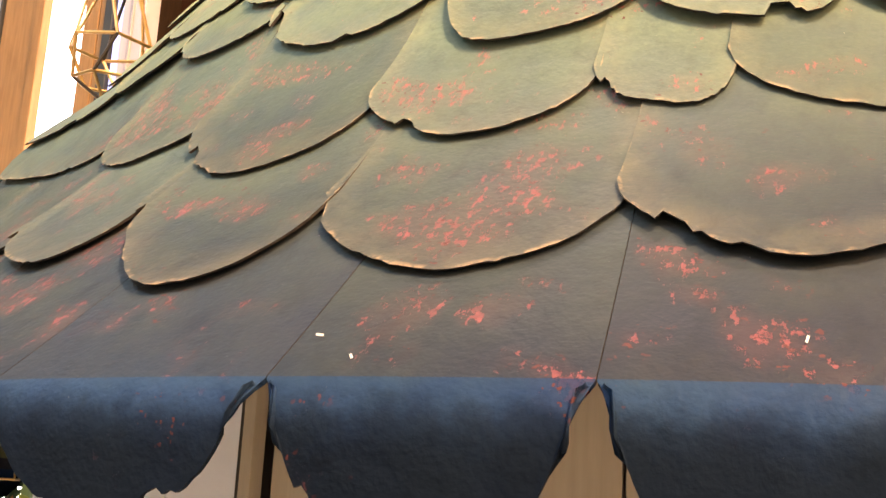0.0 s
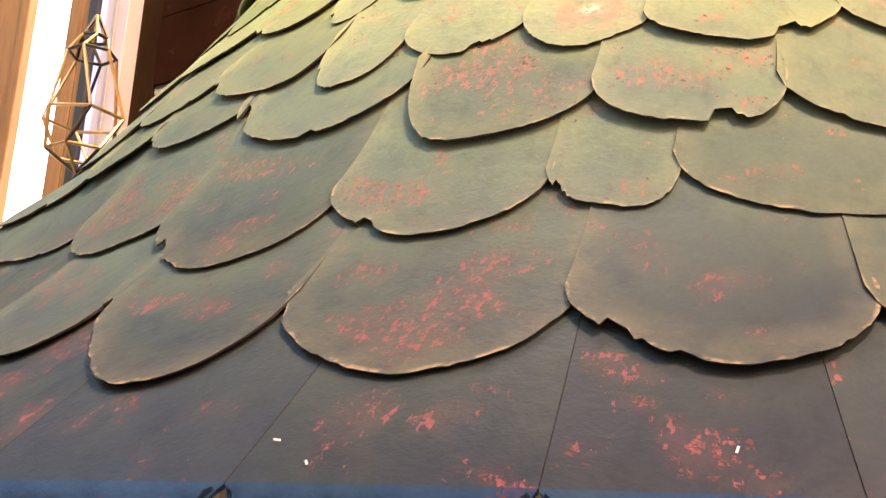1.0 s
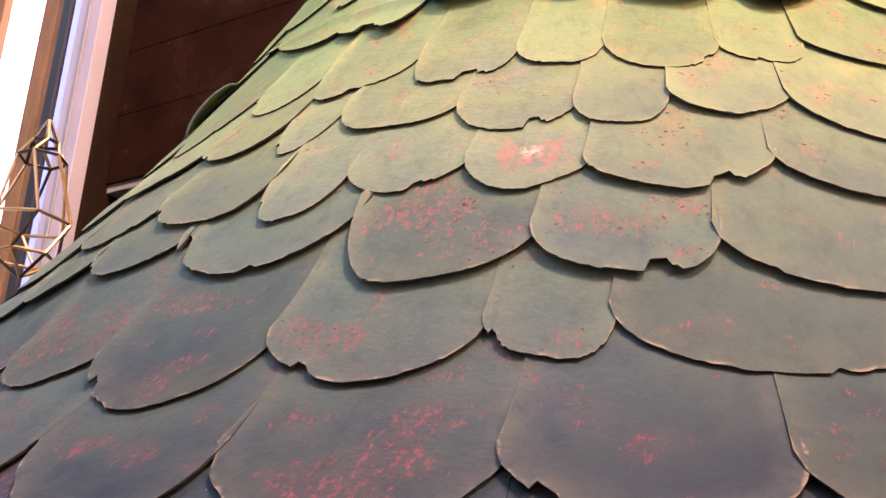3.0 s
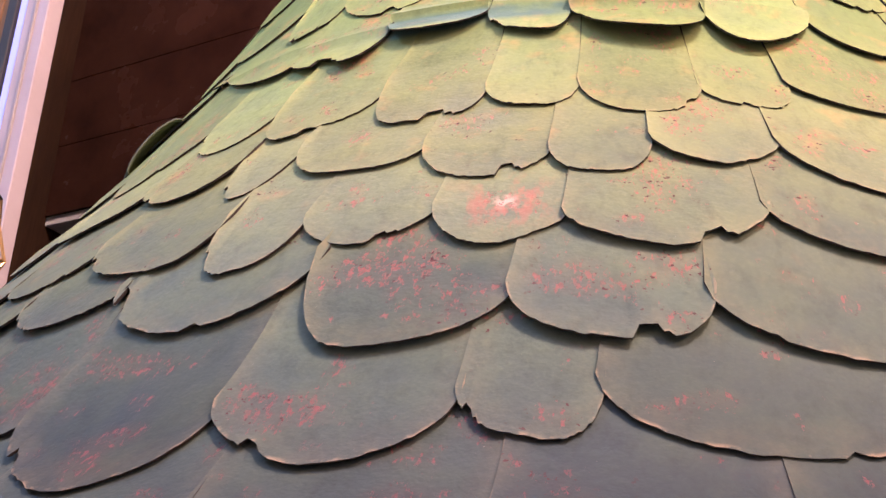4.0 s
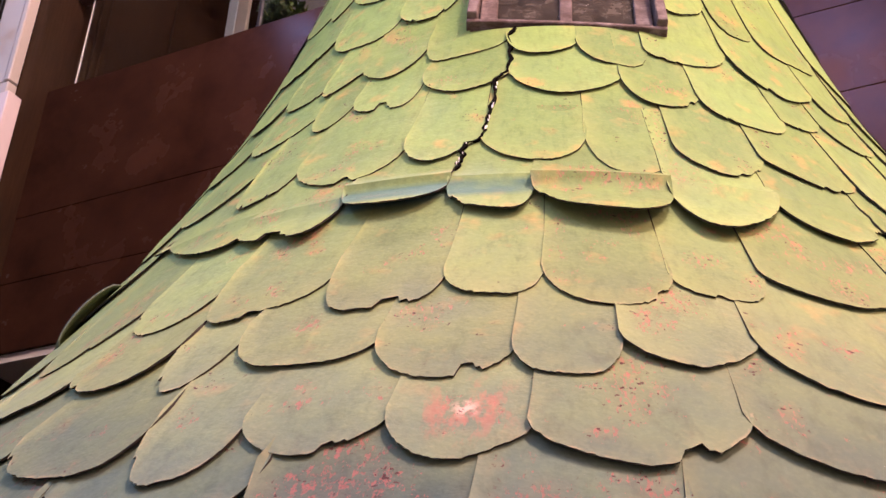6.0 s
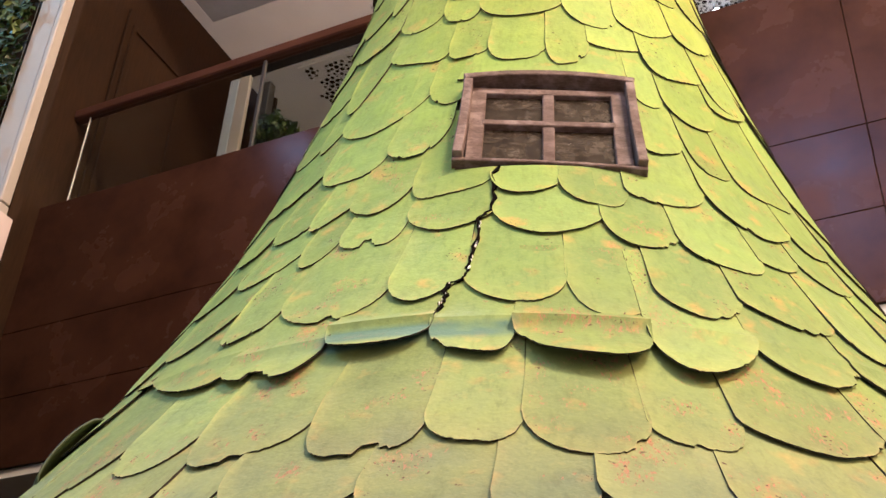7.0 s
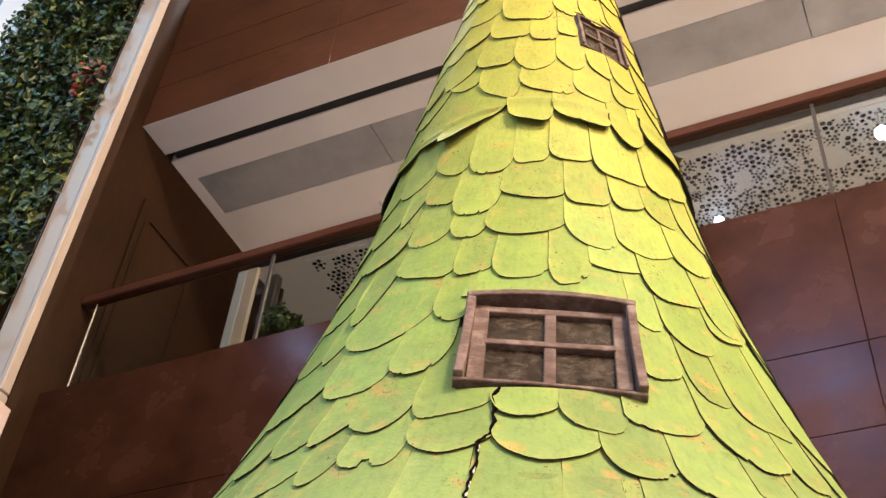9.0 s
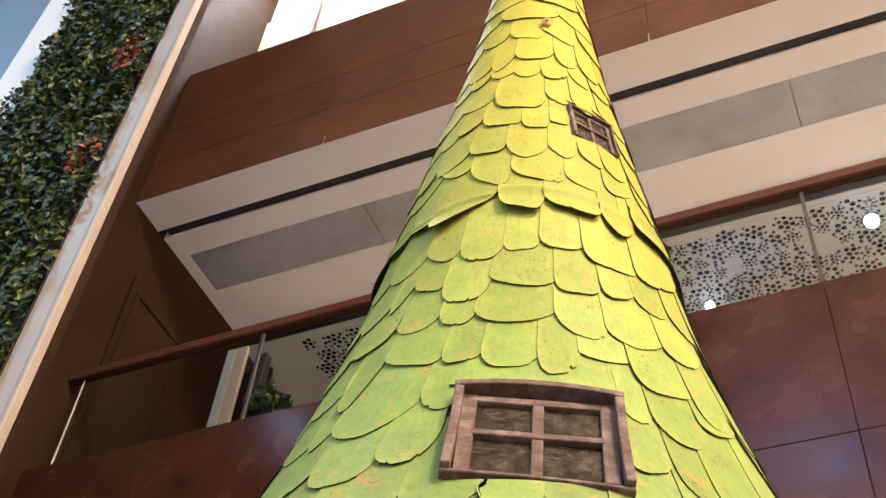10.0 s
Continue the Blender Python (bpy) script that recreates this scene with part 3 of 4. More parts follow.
# upper band and the lit gallery over it
cells = [(a, b, z0, z1) for a, b in zip([SX, -2.80, 0.15, 3.1, 6.05], [-2.80, 0.15, 3.1, 6.05, 6.6]) for z0, z1 in ((SOFFIT, 10.70), (10.70, 11.236), (11.236, 12.28))]
panels("wall_upper", (0, FY, 0), cells, 0.05, WOOD_RED, 0.0025, "red-brown veneered band of long panels", "wall")
structure("wall_upper_backing", box(SX, 6.6, FY + 0.052, FY + 0.25, SOFFIT + 0.005, 12.26), BLACK, "dark backing behind the veneered band", "wall")
structure("wall_top_gallery", box(SX - 3.0, 6.6, 2.9, 3.1, 12.0, 15.5), CREAM, "cream wall of the top gallery, brightly lit", "wall")
structure("top_gallery_floor", box(SX, 6.6, FY + 0.25, 4.6, SOFFIT + 0.13, 12.0), PLASTER, "slab of the top gallery", "floor")
area_lamp("gallery_lamp", (-2.6, 2.45, 15.3), (-2.6, 2.6, 12.0), 4.0, 0.5, 420, (1.0, 0.86, 0.66))
area_lamp("gallery_lamp", (0.8, 5.2, SOFFIT - 0.5), (0.8, 5.0, 7), 6.0, 0.5, 8, (1.0, 0.9, 0.75))
top_door = thing("top_door", (-4.45, 2.89, 12.0), "cream panelled door in the top gallery", "door")
part("door_leaf", box(-0.4, 0.4, -0.04, 0, 0, 2.6, 0.006), CREAM, top_door)
part("door_frame", box(0.41, 0.44, -0.06, 0, 0, 2.66, 0.004), WOOD_RED, top_door)
part("door_frame", box(-0.44, -0.41, -0.06, 0, 0, 2.66, 0.004), WOOD_RED, top_door)

# the pier with the planted wall and, below it, the lit boards
structure("pier", box(-9.0, -2.83, PY + 0.04, PY + 0.10, 0, 15.5), WOOD_DARK, "brown pier that carries the planted wall", "wall")
trim = thing("trim", (0, 0, 0), "pale stone trim beside the planted wall", "trim", kind="structure")
part("flat", box(-3.02, -2.864, PY - 0.02, PY + 0.036, 5.25, 15.5, 0.006), STONE, trim)
part("bead", box(-2.860, -2.825, PY - 0.028, PY + 0.036, 5.25, 15.5, 0.006), STONE, trim)
part("flat", box(-4.64, -4.24, PY - 0.02, PY + 0.036, 5.25, 15.5, 0.006), PLASTER, trim)
part("sill", box(-4.64, -2.825, PY - 0.024, PY + 0.036, 5.16, 5.245, 0.006), STONE, trim)


def garden_spot(rnd):
    x, z = rnd.uniform(-4.24, -3.03), rnd.uniform(5.27, 13.0)
    lump = 0.5 + 0.5 * math.sin(9 * x + 2.1 * math.sin(3.3 * z)) * math.cos(5.2 * z + 1.3 * math.sin(7 * x))
    return (x + rnd.gauss(0, 0.02), PY - 0.03 - 0.13 * lump * rnd.random(), z), (0, -1, 0.25)


leaf_mass("planted_wall", 17000, garden_spot, 0.066, LEAF, "dense green planted wall of small leaves", "planted wall")
for i, (rx, rz) in enumerate(((-3.06, 8.72), (-3.04, 7.62), (-3.12, 8.88))):
    leaf_mass("red_plant", 45, lambda rnd: ((rx + rnd.gauss(0, 0.06), PY - 0.17 + rnd.gauss(0, 0.02), rz + rnd.gauss(0, 0.07)), (0, -1, 0.2)), 0.055, LEAF_RED,
              "dark red leaves among the planted wall", "plant", "stuff", 20 + i)

portal = thing("wall_portal", (0, 0, 0), "tan boards and lit strips of the shopfront portal", "wall", kind="structure")
for x0, x1, dy, mat, lab in (
    (-2.874, -2.77, 0.05, LILAC, "lilac-white moulded jamb"), (-2.85, -2.838, 0.062, STONE, "raised bead"), (-2.94, -2.878, 0.04, LILAC, ""),
    (-3.00, -2.944, 0.03, BLUE_GLOW, "narrow strip lit blue"), (-3.07, -3.004, 0.045, BLACK, "dark metal frame"), (-3.12, -3.074, 0.03, TAN, ""),
    (-3.235, -3.124, 0.03, TAN, "tan board"), (-3.515, -3.239, 0.02, GLASS_GLOW, "white lit strip"), (-3.59, -3.519, 0.06, TAN, ""), (-3.88, -3.594, 0.04, TAN, "tan board"),
    (-3.905, -3.884, 0.055, BLACK, "dark metal frame"), (-6.2, -3.909, 0.02, LILAC, "pale wall panel")):
    part("board", box(x0 + 0.002, x1 - 0.002, PY - dy, PY + 0.036, 0, 5.155, 0.004), mat, portal, lab)

structure("window_west", box(-9.0, -4.645, PY, PY + 0.036, 5.25, 15.5), DIM_GLASS, "dark blue window beside the planted wall, a faint glow put in", "window")

# the rest of the hall, behind and beside the camera
structure("wall_south", box(-12, 12, -12, -11.8, 0, 15.5), HALL, "grey stone wall across the atrium", "wall")
structure("wall_east", box(11.8, 12, -11.8, 9, 0, 15.5), HALL, "grey stone wall beside the atrium", "wall")
# unseen glowing front on the east wall, added to go with the warm fill
fill_front = thing("shopfront", (11.8, -3.4, 6.9), "unseen warm glowing front, added to light the tower's right side", "shopfront")
part("fill_glow", box(-0.06, -0.02, -3.0, 3.0, 0.0, 3.4), PANEL_GLOW, fill_front)
for y in (-3.05, -1.0, 1.0, 3.05):
    part("mullion", box(-0.12, 0, y - 0.05, y + 0.05, -0.05, 3.45, 0.005), METAL, fill_front)
structure("wall_west", box(-12, -11.8, -11.8, 9, 0, 15.5), HALL, "grey stone wall at the far side of the atrium", "wall")
structure("wall_north", box(-12, 12, 8.8, 9, 0, 15.5), WOOD_DARK, "brown wall closing the atrium", "wall")
structure("wall_right_bay", box(6.6, 6.9, FY, 8.8, 0, 15.5), WOOD_DARK, "brown wall at the end of the gallery", "wall")
structure("ceiling", box(-12, 12, -12, 9, 15.5, 15.7), PLASTER, "white atrium ceiling", "ceiling")
for (lx, ly), (sx, sy), watts, colour in LAMPS:
    lit = thing("ceiling_light", (lx, ly, CEIL_Z), "large square luminous ceiling panel", "lamp", "ceiling lights")
    part("frame", box(-sx / 2 - 0.08, sx / 2 + 0.08, -sy / 2 - 0.08, sy / 2 + 0.08, -0.05, 0), METAL, lit)
    part("diffuser", box(-sx / 2, sx / 2, -sy / 2, sy / 2, -0.06, -0.051), PANEL_GLOW, lit)

# ---------------------------------------------------------------- the tower
tower = thing("shingled_tower", (0, 0, 0), "tall conical tower clad in worn scalloped shingles, slate to lime", "tower")

# the two little windows: centre angle, half angle, heights
WINDOWS = [(-65.9, 14.4, 3.680, 4.106), (-37.0, 13.5, 5.745, 6.018)]
bm = bmesh.new()
rings = []
for z in np.linspace(1.70, 9.0, 110):
    rings.append([bm.verts.new(polar(2.5 * i, max(rho(2.5 * i, z) - 0.016, 0.004), z)) for i in range(144)])
for a, b in zip(rings, rings[1:]):
    for i in range(144):
        deg, z = (2.5 * i + 1.25 + 180) % 360 - 180, (a[i].co.z + b[i].co.z) / 2
        if not any(abs(deg - wc) < wh - 2 and wz0 - 0.07 < z < wz1 for wc, wh, wz0, wz1 in WINDOWS):
            bm.faces.new((a[i], a[(i + 1) % 144], b[(i + 1) % 144], b[i]))
part("core", bm, CORE, tower, "dark underlay of the cone")

# courses from the eave up: how far the sheets flare, the joints (angle and height where two sheets meet), then each sheet's drop, lean and fullness
ROWS = []
ROWS.append((0.0, [(-98.1, 1.938), (-90.1, 1.958), (-80.9, 1.924), (-71.1, 1.914), (-62.3, 1.913), (-52.5, 1.92)],
             [(0.084, 0.6, 2.2), (0.14, 0.45, 1.6), (0.124, 0.15, 1.6), (0.108, 0.15, 1.6), (0.11, 0.0, 1.8)]))
ROWS.append((0.0, [(-115.5, 2.215), (-100.6, 2.16), (-91.9, 2.119), (-82.3, 2.114), (-73.0, 2.123), (-67.8, 2.142), (-55.8, 2.13)],
             [(0.06, 0.0, 4.5), (0.076, -0.3, 1.6), (0.132, 0.15, 1.6), (0.108, 0.15, 1.6), (0.084, 0.3, 3), (0.106, 0.0, 2.2)]))
ROWS.append((0.0, [(-107.4, 2.342), (-100.7, 2.37), (-92.4, 2.354), (-80.9, 2.372), (-71.6, 2.288), (-63.3, 2.286), (-50.5, 2.29)],
             [(0.044, -0.3, 4.5), (0.06, -0.3, 2.2), (0.124, 0.0, 1.6), (0.14, -0.45, 3), (0.092, 0.15, 3), (0.118, 0.0, 1.8)]))
ROWS.append((0.0, [(-106.1, 2.458), (-97.6, 2.489), (-88.2, 2.49), (-82.9, 2.456), (-75.9, 2.45), (-69.4, 2.425), (-59.9, 2.451), (-48.5, 2.45)],
             [(0.068, 0.0, 2.2), (0.108, 0.15, 3), (0.124, -0.3, 3), (0.076, -0.15, 1.6), (0.076, -0.3, 1.6), (0.084, 0.15, 1.6), (0.100, 0.0, 1.8)]))
ROWS.append((0.0, [(-108.3, 2.641), (-99.5, 2.642), (-91.4, 2.687), (-86.8, 2.683), (-77.9, 2.62), (-70.5, 2.589), (-64.9, 2.61), (-57.7, 2.616), (-46.5, 2.61)],
             [(0.068, -0.3, 4.5), (0.092, 0.3, 2.2), (0.148, -0.15, 2.2), (0.092, -0.3, 3), (0.092, -0.15, 2.2), (0.084, 0.15, 3), (0.076, 0.0, 1.6), (0.125, 0.0, 1.8)]))
ROWS.append((0.0, [(-109.6, 2.821), (-100.1, 2.846), (-92.1, 2.865), (-83.1, 2.842), (-75.3, 2.783), (-69.0, 2.788), (-61.1, 2.772), (-54.9, 2.8), (-44.2, 2.826)],
             [(0.116, -0.45, 2.2), (0.132, 0.0, 2.2), (0.14, -0.3, 4.5), (0.124, -0.3, 4.5), (0.076, 0.15, 3), (0.1, 0.0, 2.2), (0.076, 0.3, 3), (0.084, 0.15, 1.6)]))
ROWS.append((0.034, [(-109.7, 3.121), (-95.7, 3.004), (-86.2, 3.063), (-77.0, 3.063), (-69.9, 3.047), (-59.0, 3.039), (-49.8, 3.039), (-40.3, 3.033)],
             [(0.06, 0.3, 2.2), (0.092, 0.6, 4.5), (0.076, 0.0, 3), (0.1, 0.15, 4.5), (0.116, 0.15, 3), (0.124, -0.45, 2.2), (0.1, -0.15, 1.6)]))
ROWS.append((0.0, [(-101.3, 3.296), (-94.6, 3.229), (-82.6, 3.232), (-75.1, 3.231), (-65.2, 3.226), (-57.0, 3.194), (-48.4, 3.193), (-38.1, 3.194)],
             [(0.132, -0.45, 4.5), (0.116, 0.15, 2.2), (0.092, -0.3, 1.6), (0.108, 0.15, 2.2), (0.132, -0.15, 2.2), (0.092, 0.0, 1.6), (0.068, 0.3, 1.6)]))
ROWS.append((0.0, [(-97.9, 3.466), (-92.5, 3.464), (-83.8, 3.494), (-73.1, 3.481), (-60.4, 3.457), (-51.9, 3.404), (-41.9, 3.381), (-35.1, 3.438)],
             [(0.1, -0.2, 2.2), (0.092, 0.3, 4.5), (0.084, -0.15, 1.6), (0.1, -0.15, 1.6), (0.092, -0.3, 2.2), (0.084, 0.0, 3), (0.044, 0.3, 1.6)]))
ROWS.append((0.0, [(-108.6, 3.652), (-100.3, 3.603), (-93.9, 3.593), (-84.9, 3.657), (-74.0, 3.629), (-65.0, 3.598), (-56.3, 3.581), (-44.5, 3.654), (-31.6, 3.586)],
             [(0.084, -0.3, 3), (0.052, -0.9, 3), (0.1, 0.3, 1.6), (0.084, -0.45, 4.5), (0.076, -0.3, 2.2), (0.092, 0.15, 3), (0.084, 0.3, 2.2), (0.132, -0.3, 1.6)]))
ROWS.append((0.0, [(-105.5, 3.86), (-91.9, 3.829), (-81.8, 3.92), (-51.4, 3.796), (-43.7, 3.871), (-36.6, 3.796), (-23.1, 3.826)],
             [(0.108, 0.0, 3), (0.116, 0.3, 2.2), (0.132, -0.45, 4.5), (0.06, 0.15, 3), (0.108, -0.3, 3), (0.108, 0.0, 4.5)]))
ROWS.append((0.0, [(-112.9, 4.046), (-106.7, 4.057), (-87.7, 4.085), (-80.2, 4.056), (-50.5, 4.06), (-44.4, 4.06), (-32.4, 4.121), (-17.8, 4.232)],
             [(0.06, -0.6, 2.2), (0.132, 0.0, 1.6), (0.084, 0.0, 2.2), (0.03, 0, 3), (0.07, 0.1, 2.2), (0.14, 0.15, 2.2), (0.06, -0.15, 2.2)]))
ROWS.append((0.0, [(-110.7, 4.306), (-101.4, 4.345), (-86.0, 4.292), (-77.4, 4.268), (-65.8, 4.251), (-57.0, 4.277), (-45.6, 4.286), (-30.6, 4.24), (-15.9, 4.278)],
             [(0.188, -0.45, 1.6), (0.068, 0.3, 4.5), (0.068, -0.3, 4.5), (0.092, -0.15, 3), (0.116, -0.15, 3), (0.028, -0.15, 1.6), (0.084, -0.75, 3), (0.108, -0.3, 3)]))
ROWS.append((0.0, [(-103.0, 4.541), (-90.1, 4.528), (-80.7, 4.502), (-61.7, 4.499), (-49.2, 4.457), (-33.4, 4.481), (-13.6, 4.617)],
             [(0.092, 0.0, 2.2), (0.092, 0.0, 3), (0.092, -0.15, 2.2), (0.116, 0.0, 2.2), (0.084, -0.3, 1.6), (0.1, -0.3, 1.6)]))
ROWS.append((0.0, [(-110.1, 4.717), (-102.6, 4.774), (-91.9, 4.7), (-78.4, 4.689), (-61.1, 4.68), (-48.2, 4.71), (-37.4, 4.718), (-24.5, 4.745)],
             [(0.068, -0.75, 3), (0.052, -0.15, 4.5), (0.14, 0.0, 3), (0.06, 0.15, 2.2), (0.084, 0.0, 4.5), (0.068, -0.45, 3), (0.084, 0.0, 2.2)]))
ROWS.append((0.0, [(-102.5, 4.955), (-89.8, 4.922), (-76.0, 4.907), (-65.0, 4.932), (-51.6, 4.924), (-33.5, 4.89), (-7.0, 5.084)],
             [(0.084, 0.3, 2.2), (0.116, 0.0, 3), (0.076, 0.0, 4.5), (0.06, -0.15, 3), (0.084, -0.3, 4.5), (0.092, -0.15, 3)]))
ROWS.append((0.032, [(-117.1, 5.201), (-104.5, 5.167), (-79.6, 5.245), (-63.6, 5.233), (-43.0, 5.227), (-27.9, 5.19), (2.1, 5.417)],
             [(0.044, 0.0, 2.2), (0.084, -0.6, 4.5), (0.148, 0.15, 4.5), (0.116, 0.15, 4.5), (0.148, -0.45, 1.6), (0.132, 0.6, 4.5)]))
ROWS.append((0.0, [(-108.4, 5.518), (-93.2, 5.483), (-76.1, 5.428), (-55.2, 5.396), (-38.5, 5.43), (-21.5, 5.51)],
             [(0.06, 0.15, 1.6), (0.14, 0.3, 4.5), (0.092, 0.15, 4.5), (0.092, 0.3, 3), (0.092, -0.15, 3)]))
ROWS.append((0.0, [(-96.6, 5.637), (-79.5, 5.626), (-61.6, 5.6), (-48.3, 5.637), (-36.8, 5.58)],
             [(0.084, 0.15, 4.5), (0.14, -0.15, 1.6), (0.116, 0.3, 1.6), (0.084, 0.0, 4.5)]))
ROWS.append((0.0, [(-93.6, 5.893), (-73.6, 5.806), (-60.4, 5.805), (-50.2, 5.858)],
             [(0.084, -0.3, 4.5), (0.084, 0.0, 4.5), (0.052, 0.45, 4.5)]))
ROWS.append((0.0, [(-111.9, 6.066), (-89.6, 6.1), (-62.1, 6.056), (-47.6, 6.066)],
             [(0.084, 0.3, 2.2), (0.172, 0.0, 4.5), (0.092, 0.3, 2.2)]))
ROWS.append((0.0, [(-97.7, 6.337), (-80.9, 6.278), (-64.2, 6.294), (-46.5, 6.324)],
             [(0.076, -0.45, 1.6), (0.084, 0.0, 1.6), (0.108, -0.15, 3)]))
ROWS.append((0.0, [(-98.5, 6.435), (-82.1, 6.48), (-55.1, 6.513), (-37.4, 6.476)],
             [(0.124, -0.3, 2.2), (0.108, 0.0, 3), (0.14, -0.15, 2.2)]))
ROWS.append((0.0, [(-89.1, 6.751), (-62.3, 6.709), (-32.2, 6.781)],
             [(0.108, 0.0, 4.5), (0.116, 0.75, 2.2)]))
while ROWS[-1][1][0][1] < 8.7:
    up = ROWS[-1][1][0][1] + 0.19
    ROWS.append((0.0, [(-100.0 + 25 * (len(ROWS) % 2), up), (-48.0 + 25 * (len(ROWS) % 2), up)], [(0.10, 0.0, 3.0)]))



def all_sheets(joints, sheets, rnd):
    """The sheets seen, carried on round the back at about the same spacing: two joints, then drop, lean and fullness."""
    made = [(a, b, q, True) for a, b, q in zip(joints, joints[1:], sheets)]
    first, last = joints[0], joints[-1]
    mean = max((last[0] - first[0]) / len(sheets), 7.5)
    drop = sum(q[0] for q in sheets) / len(sheets)
    level = sum(z for _, z in joints) / len(joints)
    room = 360 - (last[0] - first[0])
    n = max(round(room / mean), 1)
    ring = [last] + [(last[0] + room * (i + rnd.uniform(-0.22, 0.22)) / n, level + rnd.gauss(0, 0.008)) for i in range(1, n)] + [(first[0] + 360, first[1])]
    for a, b in zip(ring, ring[1:]):
        made.append((a, b, (drop * rnd.uniform(0.85, 1.1), rnd.uniform(-0.25, 0.25), rnd.choice((1.8, 2.2, 3.0))), False))
    return made


def scallop(joint0, joint1, shape, ztop, flare, rnd, cols=40, rows=7, cuts=None):
    """One thin scalloped shingle lying on the cone, lifting off it at its worn lower edge."""
    (th0, z0), (th1, z1) = joint0, joint1
    drop, lean, power = shape
    zv = (z0 + z1) / 2
    mid, half = (th0 + th1) / 2, (th1 - th0) / 2
    gap = 0.0012 / max(radius(zv), 0.1) * 57.3
    lift = rnd.uniform(0.7, 1.25) * (0.0075 + 0.0085 * ease((3.03 - zv) / 0.7))
    droop = rnd.uniform(-0.5, 0.5)
    perch = rnd.uniform(0.0, 0.0015)
    size = min(drop, 0.12)
    notch = [(rnd.uniform(-0.85, 0.85), rnd.uniform(0.04, 0.11), rnd.uniform(0.06, 0.17) * size) for _ in range(rnd.choice((0, 1, 1, 2)))]
    torn = cuts is not None
    if cuts is not None:
        notch = [(c, w, d * size) for c, w, d in cuts]
    jag = [rnd.gauss(0, 0.0010) for _ in range(cols + 1)]
    if flare:
        rows = 16
    low = []
    for i in range(cols + 1):
        u = -1 + 2 * i / cols
        u = math.copysign(abs(u) ** 0.75, u)
        round_off = max(1 - abs(u) ** power, 0) ** 0.55
        z = z0 + (z1 - z0) * (u + 1) / 2 - drop * round_off * (1 + lean * u) + jag[i]
        for c, w, d in notch:
            if abs(u - c) < w:
                z += d * ((1 if u < c + 0.3 * w else 0.4) if torn else 0.5 + 0.5 * (c - u) / w * (1 if c < 0 else -1))
        low.append((u, z))
    bm = bmesh.new()
    uvl = bm.loops.layers.uv.new("UVMap")

    def top_at(u):
        """The sheet ends under a window's sill."""
        th = mid + u * half
        for wc, wh, wz0, wz1 in WINDOWS:
            if abs(th - wc) < wh - 0.5 and zv <= wz0:
                return min(ztop, wz0 - 0.016)
        return ztop

    def spot(u, z, zb, off):
        v = (z - zb) / max(ztop - zb, 1e-3)
        out = 0.004 + perch + lift * (1 + 0.35 * droop * u) * (1 - v) ** 2.6 - 0.0022 * u * (1 - v)
        if flare:
            # a sharp fold level with the top of the valleys, a hollow under it, then the lip
            fold = zv + 0.012
            if z < fold:
                d = (fold - z) / (drop + 0.012)
                out += flare * (0.42 - 1.3 * min(d, 0.22) + 0.75 * max(d - 0.30, 0) * (1 + 0.5 * droop * u))
            else:
                out += flare * 0.42 * max(0.0, 1 - (z - fold) / 0.03)
        th = mid + u * (half - gap) * (1 + 0.055 * max(0.0, 1 - 2.2 * v) ** 1.5)
        return polar(th, rho(th, z) + out + off, z), z - zb

    grids = []
    for off in (0.0, -0.0055):
        g = []
        for u, zb in low:
            line = []
            for j in range(rows + 1):
                if flare:  # one line of the mesh runs along the fold
                    z = zb + (zv + 0.012 - zb) * j / 8 if j <= 8 else zv + 0.012 + (ztop - zv - 0.012) * ((j - 8) / (rows - 8)) ** 1.5
                else:
                    z = zb + (j / rows) ** 1.3 * (top_at(u) - zb)
                p, d = spot(u, z, zb, off)
                line.append((bm.verts.new(p), d))
            g.append(line)
        grids.append(g)
    outer, inner = grids
    dist = {}
    for g in grids:
        for i, line in enumerate(g):
            side = min(i, cols - i) * half / cols * 2 * radians(1) * radius(zv)
            for v, d in line:
                dist[v] = (i / cols, min(d, side + 0.004))

    def face(vs, mat, smooth):
        f = bm.faces.new(vs)
        f.material_index, f.smooth = mat, smooth
        for loop in f.loops:
            loop[uvl].uv = dist.get(loop.vert, (0.5, 0.0))

    for i in range(cols):
        for j in range(rows):
            face([g[0] for g in (outer[i][j], outer[i + 1][j], outer[i + 1][j + 1], outer[i][j + 1])], 0, True)
            face([g[0] for g in (inner[i][j + 1], inner[i + 1][j + 1], inner[i + 1][j], inner[i][j])], 1, True)
    if flare:
        for i in range(cols):
            bm.edges.get((outer[i][8][0], outer[i + 1][8][0])).smooth = False
    # a rim of its own, so that the edge stays crisp
    path = [(0, j) for j in range(rows, 0, -1)] + [(i, 0) for i in range(cols + 1)] + [(cols, j) for j in range(1, rows + 1)]
    a = [bm.verts.new(outer[i][j][0].co) for i, j in path]
    b = [bm.verts.new(inner[i][j][0].co) for i, j in path]
    for k in range(len(path) - 1):
        face([b[k], b[k + 1], a[k + 1], a[k]], 1, False)
    return bm


